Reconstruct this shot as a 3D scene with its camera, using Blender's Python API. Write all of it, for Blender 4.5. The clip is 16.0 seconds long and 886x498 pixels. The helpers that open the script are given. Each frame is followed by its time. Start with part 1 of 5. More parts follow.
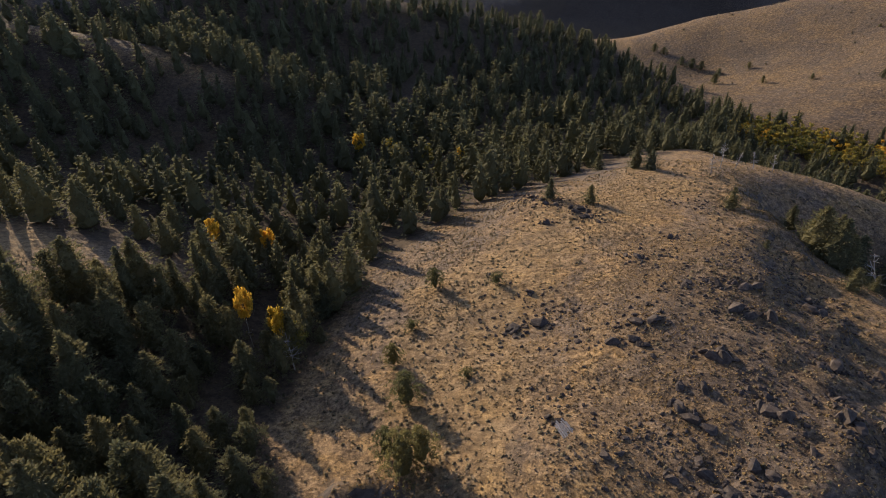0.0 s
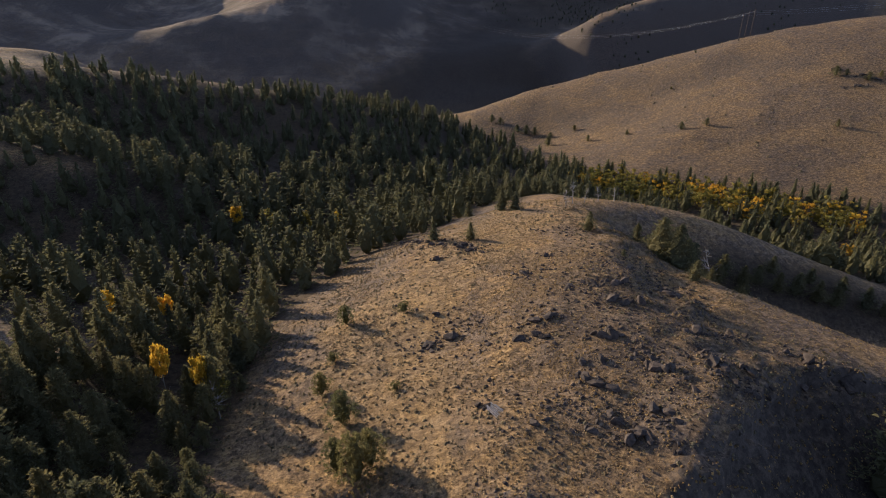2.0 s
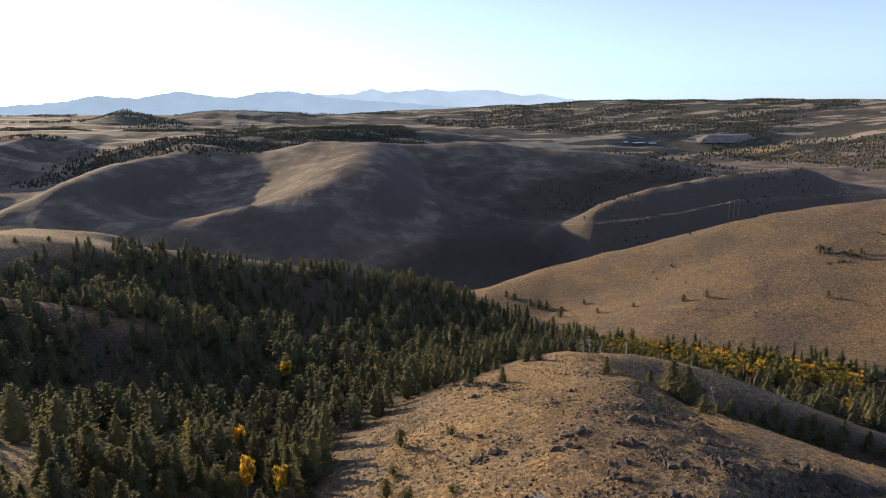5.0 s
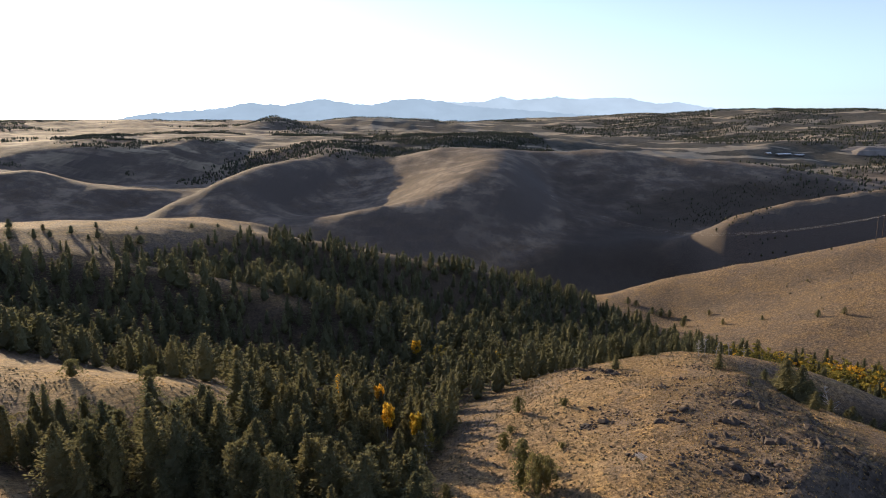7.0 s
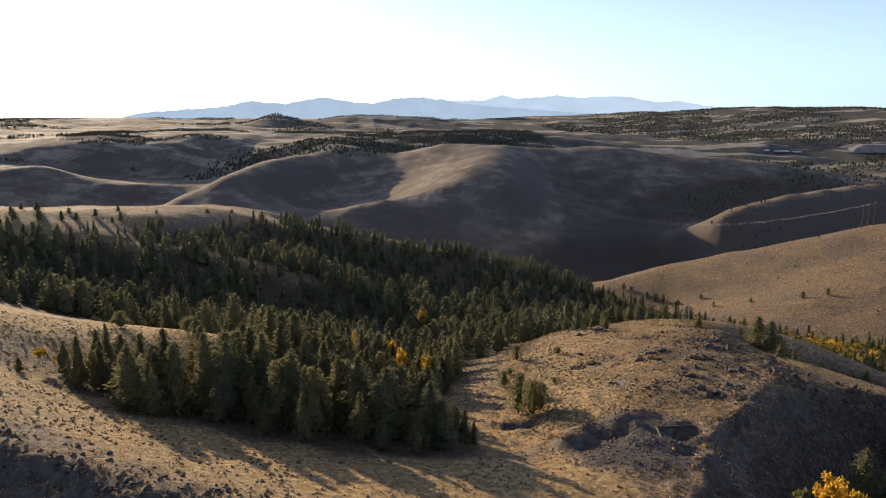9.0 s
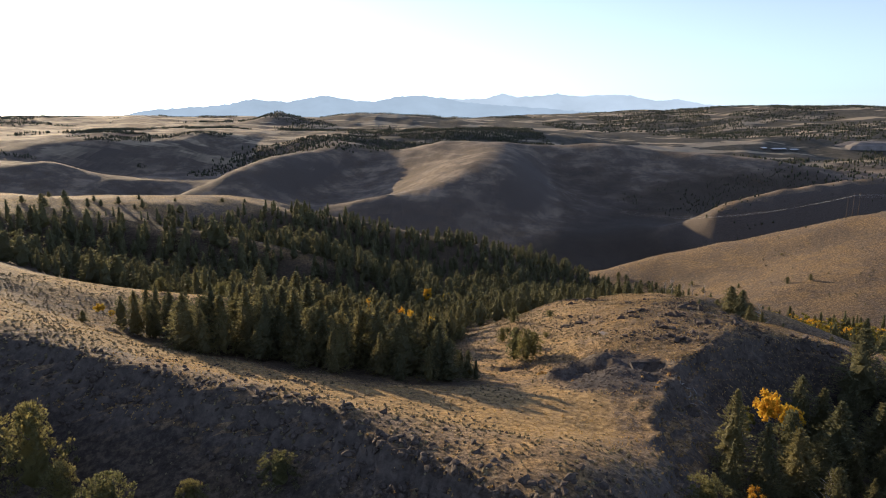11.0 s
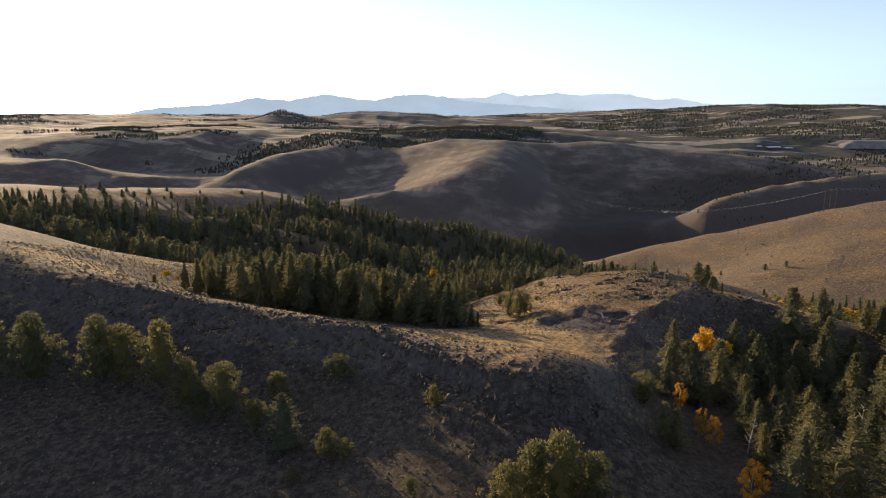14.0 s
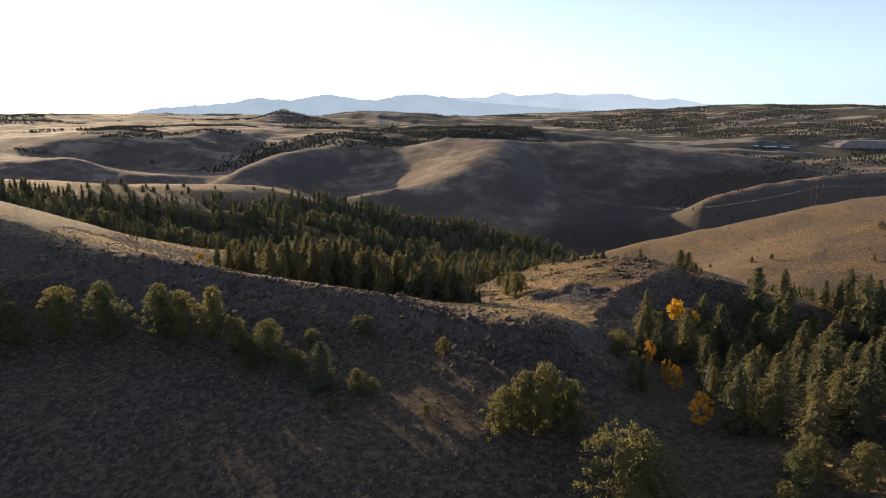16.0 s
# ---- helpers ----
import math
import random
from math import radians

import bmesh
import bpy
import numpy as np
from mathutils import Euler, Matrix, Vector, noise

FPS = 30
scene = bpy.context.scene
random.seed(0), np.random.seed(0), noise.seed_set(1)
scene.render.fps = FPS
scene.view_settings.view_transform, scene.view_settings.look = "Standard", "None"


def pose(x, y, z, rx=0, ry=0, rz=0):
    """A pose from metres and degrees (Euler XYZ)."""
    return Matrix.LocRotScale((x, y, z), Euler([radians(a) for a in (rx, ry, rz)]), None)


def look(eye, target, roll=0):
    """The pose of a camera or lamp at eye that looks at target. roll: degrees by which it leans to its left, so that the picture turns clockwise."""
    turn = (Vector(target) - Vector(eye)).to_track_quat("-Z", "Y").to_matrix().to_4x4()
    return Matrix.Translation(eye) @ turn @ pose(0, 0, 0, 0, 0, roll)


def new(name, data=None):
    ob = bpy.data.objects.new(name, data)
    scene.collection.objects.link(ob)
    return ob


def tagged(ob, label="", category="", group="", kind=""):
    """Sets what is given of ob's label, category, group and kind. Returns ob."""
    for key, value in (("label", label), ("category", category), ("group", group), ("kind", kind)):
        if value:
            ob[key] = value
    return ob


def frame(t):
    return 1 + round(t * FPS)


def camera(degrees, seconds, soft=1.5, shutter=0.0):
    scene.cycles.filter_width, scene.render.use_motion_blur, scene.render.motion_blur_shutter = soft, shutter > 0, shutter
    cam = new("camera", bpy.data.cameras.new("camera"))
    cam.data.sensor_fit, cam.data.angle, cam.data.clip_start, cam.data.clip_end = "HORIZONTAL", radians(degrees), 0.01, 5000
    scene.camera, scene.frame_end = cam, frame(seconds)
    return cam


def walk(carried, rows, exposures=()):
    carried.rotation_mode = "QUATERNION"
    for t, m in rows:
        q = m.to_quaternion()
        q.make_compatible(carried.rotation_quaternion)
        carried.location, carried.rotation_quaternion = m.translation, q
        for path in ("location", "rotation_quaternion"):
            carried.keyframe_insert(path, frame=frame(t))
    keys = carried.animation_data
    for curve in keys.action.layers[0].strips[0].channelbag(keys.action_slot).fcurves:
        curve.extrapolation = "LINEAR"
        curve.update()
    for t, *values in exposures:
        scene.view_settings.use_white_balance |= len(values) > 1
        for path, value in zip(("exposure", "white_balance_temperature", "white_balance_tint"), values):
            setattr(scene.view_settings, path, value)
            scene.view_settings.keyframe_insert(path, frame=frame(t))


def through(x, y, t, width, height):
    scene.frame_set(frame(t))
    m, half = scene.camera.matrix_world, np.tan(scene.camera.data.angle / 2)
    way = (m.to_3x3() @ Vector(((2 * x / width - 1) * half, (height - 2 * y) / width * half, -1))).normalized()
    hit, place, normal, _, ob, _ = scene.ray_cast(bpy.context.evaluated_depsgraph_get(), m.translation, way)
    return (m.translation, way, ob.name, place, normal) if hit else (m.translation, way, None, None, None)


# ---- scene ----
cam = camera(68.7, 16.0, 1.0)
METRES, EYE, TILT, LEAN, TURN = 180.0, 100.0, -35.8, 1.0, 0.0
ROWS = [
    (0.0, 0.0, 0.0, 0.0, 0.0, 0.0, -0.0),
    (0.5, -0.0152, -0.0132, -0.011, -3.89, 3.83, 2.36),
    (1.0, -0.0285, -0.0272, -0.0246, -6.76, 5.73, 4.2),
    (1.5, -0.0428, -0.0388, -0.0403, -11.68, 5.9, 7.35),
    (2.0, -0.0572, -0.053, -0.0541, -12.07, 6.52, 7.5),
    (2.5, -0.0701, -0.0713, -0.0654, -12.08, 9.61, 7.46),
    (3.0, -0.0829, -0.09, -0.0784, -13.13, 13.24, 8.0),
    (3.5, -0.096, -0.11, -0.092, -13.39, 16.97, 8.11),
    (6.0, -0.1572, -0.222, -0.1701, -5.99, 24.0, 3.09),
    (6.5, -0.1591, -0.2461, -0.1873, -2.49, 24.07, 0.7),
    (7.0, -0.1634, -0.2662, -0.2087, -2.49, 24.08, 0.66),
    (7.5, -0.1673, -0.2858, -0.2329, -2.49, 24.08, 0.65),
    (8.0, -0.171, -0.3064, -0.2575, -2.49, 24.07, 0.64),
    (8.5, -0.1745, -0.3276, -0.2824, -2.48, 24.05, 0.62),
    (9.0, -0.1784, -0.3498, -0.3077, -2.47, 24.03, 0.6),
    (11.5, -0.1955, -0.4763, -0.422, -2.45, 23.88, 0.52),
    (12.0, -0.1994, -0.5048, -0.4417, -2.46, 23.84, 0.51),
    (12.5, -0.2032, -0.5331, -0.4617, -2.46, 23.83, 0.5),
    (13.0, -0.2068, -0.5616, -0.4819, -2.46, 23.82, 0.49),
    (13.5, -0.2102, -0.5899, -0.502, -2.46, 23.82, 0.49),
    (14.0, -0.2136, -0.6173, -0.5215, -2.46, 23.81, 0.48),
    (14.5, -0.2173, -0.6457, -0.5419, -2.45, 23.82, 0.47),
    (15.0, -0.221, -0.6738, -0.5625, -2.45, 23.82, 0.46),
    (15.5, -0.2249, -0.7025, -0.583, -2.46, 23.81, 0.45),
    (16.0, -0.2289, -0.7318, -0.6031, -2.47, 23.79, 0.44),
]
walk(cam, [(t, pose(0, 0, EYE, TILT, LEAN, TURN) @ pose(METRES * x, METRES * y, METRES * z, 90 + pitch, roll, yaw)) for t, x, y, z, yaw, pitch, roll in ROWS],
     [(0.0, 0.95, 5150, 11), (2.0, 0.97, 5150, 11), (3.0, 1.1, 5200, 10), (6.5, 1.2, 5450, 8), (9.0, 1.2, 5450, 8), (12.0, 1.2, 5600, 8), (16.0, 1.2, 5800, 8)])

# ---- light ----
SUN_AZ, SUN_EL = -37.0, 11.0      # degrees from +y (clockwise positive), above the horizon
world = bpy.data.worlds.new("sky")
scene.world = world
world.use_nodes = True
wn, wl = world.node_tree.nodes, world.node_tree.links
sky = wn.new("ShaderNodeTexSky")
sky.sky_type = "NISHITA"
sky.sun_disc = False
sky.sun_elevation, sky.sun_rotation = radians(SUN_EL), radians(SUN_AZ)
sky.altitude, sky.air_density, sky.dust_density, sky.ozone_density = 1900, 0.85, 1.3, 3.0
soft = wn.new("ShaderNodeHueSaturation")
soft.inputs["Hue"].default_value, soft.inputs["Saturation"].default_value = 0.515, 0.48
wl.new(sky.outputs[0], soft.inputs["Color"])
wl.new(soft.outputs[0], wn["Background"].inputs[0])
wn["Background"].inputs[1].default_value = 0.1
sun = new("sun", bpy.data.lights.new("sun", "SUN"))
sun.data.energy, sun.data.angle, sun.data.color = 4.3, radians(0.55), (1.0, 0.69, 0.37)
sun.matrix_world = look((0, 0, 300), (-math.sin(radians(SUN_AZ)), -math.cos(radians(SUN_AZ)), 300 - math.tan(radians(SUN_EL))))


# ---- materials ----
def mat(name, rough=0.9):
    m = bpy.data.materials.new(name)
    m.use_nodes = True
    b = m.node_tree.nodes["Principled BSDF"]
    b.inputs["Roughness"].default_value = rough
    b.inputs["Specular IOR Level"].default_value = 0.15
    return m, m.node_tree.nodes, m.node_tree.links, b


def noise_node(n, l, scale, detail=4, rough=0.6, vec=None):
    t = n.new("ShaderNodeTexNoise")
    t.inputs["Scale"].default_value, t.inputs["Detail"].default_value, t.inputs["Roughness"].default_value = scale, detail, rough
    if vec is not None:
        l.new(vec, t.inputs["Vector"])
    return t.outputs["Fac"]


def ramp(n, l, fac, stops):
    r = n.new("ShaderNodeValToRGB")
    while len(r.color_ramp.elements) < len(stops):
        r.color_ramp.elements.new(0.5)
    for e, (p, c) in zip(r.color_ramp.elements, stops):
        e.position, e.color = p, (*c, 1)
    l.new(fac, r.inputs[0])
    return r.outputs[0]


def mix(n, l, fac, a, b, blend="MIX"):
    m = n.new("ShaderNodeMix")
    m.data_type, m.blend_type = "RGBA", blend
    for sock, v in ((m.inputs[0], fac), (m.inputs[6], a), (m.inputs[7], b)):
        if isinstance(v, (int, float)):
            sock.default_value = v
        elif isinstance(v, tuple):
            sock.default_value = (*v, 1)
        else:
            l.new(v, sock)
    return m.outputs[2]


def bump(n, l, b, height, strength, dist):
    k = n.new("ShaderNodeBump")
    k.inputs["Strength"].default_value, k.inputs["Distance"].default_value = strength, dist
    l.new(height, k.inputs["Height"])
    l.new(k.outputs[0], b.inputs["Normal"])


def ground_material():
    m, n, l, b = mat("dry_grassland", 0.95)
    pos = n.new("ShaderNodeNewGeometry").outputs["Position"]
    patch = noise_node(n, l, 0.035, 5, 0.62, pos)
    tuft = noise_node(n, l, 0.75, 6, 0.72, pos)
    fleck = noise_node(n, l, 0.22, 4, 0.65, pos)
    big = noise_node(n, l, 0.006, 4, 0.6, pos)
    fine = noise_node(n, l, 2.0, 5, 0.75, pos)
    grass = ramp(n, l, tuft, [(0.38, (0.130, 0.085, 0.037)), (0.49, (0.275, 0.178, 0.072)), (0.60, (0.45, 0.30, 0.118))])
    sage = ramp(n, l, tuft, [(0.40, (0.055, 0.043, 0.034)), (0.50, (0.140, 0.106, 0.078)), (0.60, (0.24, 0.184, 0.130))])
    k1 = ramp(n, l, patch, [(0.42, (0, 0, 0)), (0.58, (1, 1, 1))])
    k2 = ramp(n, l, fleck, [(0.44, (0, 0, 0)), (0.60, (1, 1, 1))])
    both = mix(n, l, 0.5, k1, k2)
    c = mix(n, l, both, sage, grass)
    c = mix(n, l, 0.22, c, ramp(n, l, big, [(0.35, (0.11, 0.095, 0.070)), (0.65, (0.28, 0.205, 0.105))]))
    c = mix(n, l, 0.8, c, ramp(n, l, fine, [(0.38, (0.38, 0.36, 0.35)), (0.62, (1.50, 1.46, 1.42))]), "MULTIPLY")
    # far hills turn grey and dark with distance: haze and shade in the colour
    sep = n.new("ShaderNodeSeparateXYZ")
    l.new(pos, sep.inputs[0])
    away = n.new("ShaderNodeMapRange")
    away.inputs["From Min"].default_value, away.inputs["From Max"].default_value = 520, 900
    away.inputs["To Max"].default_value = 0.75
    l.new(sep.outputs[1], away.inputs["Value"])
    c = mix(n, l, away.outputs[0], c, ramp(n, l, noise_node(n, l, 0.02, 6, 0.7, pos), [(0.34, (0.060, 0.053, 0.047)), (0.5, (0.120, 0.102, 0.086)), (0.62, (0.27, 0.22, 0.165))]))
    # pale pastures between the woods of the upland
    mp = n.new("ShaderNodeMapping")
    mp.inputs["Scale"].default_value = (0.0035, 0.011, 0)
    l.new(pos, mp.inputs["Vector"])
    up = n.new("ShaderNodeMapRange")
    up.inputs["From Min"].default_value, up.inputs["From Max"].default_value = 1380, 1620
    l.new(sep.outputs[1], up.inputs["Value"])
    field = n.new("ShaderNodeMath")
    field.operation = "MULTIPLY"
    l.new(ramp(n, l, noise_node(n, l, 1.0, 5, 0.6, mp.outputs[0]), [(0.53, (0, 0, 0)), (0.57, (1, 1, 1))]), field.inputs[0])
    l.new(up.outputs[0], field.inputs[1])
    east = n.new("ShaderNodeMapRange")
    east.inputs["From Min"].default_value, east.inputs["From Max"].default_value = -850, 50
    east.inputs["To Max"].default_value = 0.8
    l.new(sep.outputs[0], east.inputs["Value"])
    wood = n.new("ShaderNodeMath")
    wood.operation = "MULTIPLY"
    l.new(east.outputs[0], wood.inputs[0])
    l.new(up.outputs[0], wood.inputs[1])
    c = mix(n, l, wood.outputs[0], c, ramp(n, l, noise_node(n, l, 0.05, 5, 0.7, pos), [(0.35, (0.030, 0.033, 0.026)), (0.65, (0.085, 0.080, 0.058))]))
    c = mix(n, l, field.outputs[0], c, ramp(n, l, patch, [(0.3, (0.30, 0.245, 0.165)), (0.7, (0.44, 0.36, 0.24))]))
    # spoil of the old diggings and the mown field on the far flat
    for (px, py), (sx, sy), lo, hi in (((9, 25), (0.036, 0.034), (0.030, 0.026, 0.024), (0.085, 0.074, 0.068)), ((1330, 1640), (0.0042, 0.0105), (0.34, 0.24, 0.10), (0.48, 0.35, 0.16))):
        mp = n.new("ShaderNodeMapping")
        mp.vector_type = "TEXTURE"
        mp.inputs["Location"].default_value = (px, py, 0)
        mp.inputs["Scale"].default_value = (1 / sx, 1 / sy, 1e6)
        l.new(pos, mp.inputs["Vector"])
        ln = n.new("ShaderNodeVectorMath")
        ln.operation = "LENGTH"
        l.new(mp.outputs[0], ln.inputs[0])
        ad = n.new("ShaderNodeMath")
        ad.operation = "MULTIPLY_ADD"
        l.new(fleck, ad.inputs[0])
        ad.inputs[1].default_value = 0.8
        l.new(ln.outputs["Value"], ad.inputs[2])
        zone = ramp(n, l, ad.outputs[0], [(0.72, (1, 1, 1)), (0.98, (0, 0, 0))])
        c = mix(n, l, zone, c, ramp(n, l, tuft, [(0.3, lo), (0.7, hi)]))
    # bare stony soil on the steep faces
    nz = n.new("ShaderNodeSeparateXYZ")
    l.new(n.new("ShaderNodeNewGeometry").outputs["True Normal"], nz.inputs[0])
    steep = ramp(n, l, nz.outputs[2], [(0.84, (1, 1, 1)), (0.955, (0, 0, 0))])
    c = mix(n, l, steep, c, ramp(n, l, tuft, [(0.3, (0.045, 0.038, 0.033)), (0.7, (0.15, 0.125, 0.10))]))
    # two of these dark zone colours also stand in for shade on the ground
    for key, stops in (("litter_and_shade", [(0.3, (0.030, 0.024, 0.017)), (0.7, (0.085, 0.066, 0.044))]), ("straw", [(0.38, (0.20, 0.130, 0.050)), (0.5, (0.35, 0.232, 0.088)), (0.62, (0.50, 0.345, 0.135))]), ("scrub_and_shade", [(0.38, (0.026, 0.022, 0.018)), (0.5, (0.050, 0.041, 0.032)), (0.62, (0.100, 0.080, 0.060))])):
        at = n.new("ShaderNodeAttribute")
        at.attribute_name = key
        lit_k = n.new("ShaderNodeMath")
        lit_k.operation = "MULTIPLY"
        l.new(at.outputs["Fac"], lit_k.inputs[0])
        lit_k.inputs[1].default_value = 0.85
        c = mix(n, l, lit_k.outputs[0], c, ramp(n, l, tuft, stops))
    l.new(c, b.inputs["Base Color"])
    relief = n.new("ShaderNodeMath")
    relief.operation = "MULTIPLY_ADD"
    l.new(fine, relief.inputs[0])
    relief.inputs[1].default_value = 0.4
    l.new(tuft, relief.inputs[2])
    bump(n, l, b, relief.outputs[0], 0.9, 0.38)
    return m


def leaf_material(name, dark, mid, light, through=0.35):
    m, n, l, b = mat(name, 0.75)
    info = n.new("ShaderNodeObjectInfo").outputs["Random"]
    isl = n.new("ShaderNodeNewGeometry").outputs["Random Per Island"]
    fine = noise_node(n, l, 1.7, 5, 0.75, n.new("ShaderNodeNewGeometry").outputs["Position"])
    both = n.new("ShaderNodeMath")
    both.operation = "MULTIPLY_ADD"
    l.new(isl, both.inputs[0])
    both.inputs[1].default_value = 0.55
    l.new(fine, both.inputs[2])
    c = ramp(n, l, both.outputs[0], [(0.42, dark), (0.75, mid), (1.1, light)])
    bump(n, l, b, fine, 0.8, 0.4)
    tone = ramp(n, l, info, [(0.0, (0.75, 0.80, 0.80)), (1.0, (1.25, 1.15, 0.95))])
    c = mix(n, l, 1.0, c, tone, "MULTIPLY")
    l.new(c, b.inputs["Base Color"])
    tr = n.new("ShaderNodeBsdfTranslucent")
    l.new(c, tr.inputs[0])
    ms = n.new("ShaderNodeMixShader")
    ms.inputs[0].default_value = through
    l.new(b.outputs[0], ms.inputs[1])
    l.new(tr.outputs[0], ms.inputs[2])
    l.new(ms.outputs[0], n["Material Output"].inputs[0])
    return m


def plain_material(name, lo, hi, scale, rough=0.9, bumpy=0.5, dist=0.1, metal=0.0):
    m, n, l, b = mat(name, rough)
    pos = n.new("ShaderNodeTexCoord").outputs["Object"]
    f = noise_node(n, l, scale, 6, 0.65, pos)
    c = ramp(n, l, f, [(0.3, lo), (0.7, hi)])
    info = n.new("ShaderNodeObjectInfo").outputs["Random"]
    c = mix(n, l, 1.0, c, ramp(n, l, info, [(0, (0.8, 0.8, 0.8)), (1, (1.2, 1.18, 1.15))]), "MULTIPLY")
    l.new(c, b.inputs["Base Color"])
    b.inputs["Metallic"].default_value = metal
    bump(n, l, b, f, bumpy, dist)
    return m


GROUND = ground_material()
NEEDLES = leaf_material("fir_needles", (0.108, 0.107, 0.063), (0.140, 0.136, 0.074), (0.175, 0.167, 0.086), 0.45)
# darker copy of the fir needles, with the far woods' shade in it
FAR_NEEDLES_SHADED = leaf_material("far_needles_shaded", (0.062, 0.070, 0.052), (0.082, 0.090, 0.064), (0.105, 0.112, 0.074), 0.4)
PINE = leaf_material("pine_needles", (0.108, 0.106, 0.055), (0.142, 0.138, 0.066), (0.178, 0.170, 0.078), 0.58)
GOLD = leaf_material("aspen_gold", (0.40, 0.25, 0.025), (0.58, 0.38, 0.035), (0.72, 0.50, 0.055), 0.5)
OLIVE = leaf_material("aspen_turning", (0.13, 0.125, 0.035), (0.23, 0.21, 0.05), (0.35, 0.30, 0.07), 0.5)
RUST = leaf_material("aspen_rust", (0.40, 0.19, 0.03), (0.58, 0.31, 0.04), (0.66, 0.42, 0.06), 0.5)
SAGE = leaf_material("sagebrush_leaf", (0.12, 0.10, 0.068), (0.19, 0.16, 0.105), (0.27, 0.23, 0.145), 0.35)
BRUSH = leaf_material("dry_brush", (0.15, 0.108, 0.060), (0.24, 0.172, 0.090), (0.36, 0.26, 0.135), 0.2)
STRAW = leaf_material("dry_grass", (0.27, 0.18, 0.08), (0.42, 0.29, 0.125), (0.56, 0.40, 0.18), 0.5)
BARK = plain_material("bark", (0.045, 0.035, 0.027), (0.12, 0.095, 0.075), 6)
PALE_BARK = plain_material("pale_bark", (0.22, 0.21, 0.18), (0.48, 0.46, 0.40), 5)
DEADWOOD = plain_material("grey_deadwood", (0.20, 0.185, 0.165), (0.42, 0.40, 0.37), 8)
ROCK = plain_material("dark_lava_rock", (0.030, 0.025, 0.022), (0.120, 0.098, 0.080), 2.2, 0.85, 0.8, 0.15)
GRAVEL = plain_material("dark_gravel", (0.050, 0.043, 0.038), (0.135, 0.115, 0.100), 3.5, 0.95, 1.0, 0.2)
SPOIL = plain_material("grey_spoil", (0.14, 0.125, 0.11), (0.26, 0.235, 0.21), 0.05, 0.95, 0.3, 1.0)
TIMBER = plain_material("grey_timber", (0.05, 0.044, 0.039), (0.14, 0.125, 0.11), 10)
WIRE = plain_material("wire_alloy", (0.45, 0.45, 0.44), (0.55, 0.55, 0.54), 2, 0.7, 0.0, 0.01, 0.0)
WHITE = plain_material("white_sheet", (0.62, 0.62, 0.60), (0.78, 0.78, 0.76), 0.3, 0.6, 0.05)


# ---- the shape of the land ----
rng = np.random.default_rng(7)
TABLE = rng.random((64, 64))


def vnoise(x, y, size, seed=0):
    """Smooth noise of about -1 to 1 with features of that size in metres."""
    u, v = x / size + seed * 17.31, y / size + seed * 9.77
    i, j = np.floor(u).astype(int), np.floor(v).astype(int)
    a, b = u - i, v - j
    a, b = a * a * a * (a * (a * 6 - 15) + 10), b * b * b * (b * (b * 6 - 15) + 10)
    g = lambda p, q: TABLE[p % 64, q % 64]
    return 2 * ((g(i, j) * (1 - a) + g(i + 1, j) * a) * (1 - b) + (g(i, j + 1) * (1 - a) + g(i + 1, j + 1) * a) * b) - 1


def fbm(x, y, size, octaves=4, seed=0, gain=0.5):
    return sum(gain ** k * vnoise(x, y, size / 2 ** k, seed + k) for k in range(octaves))


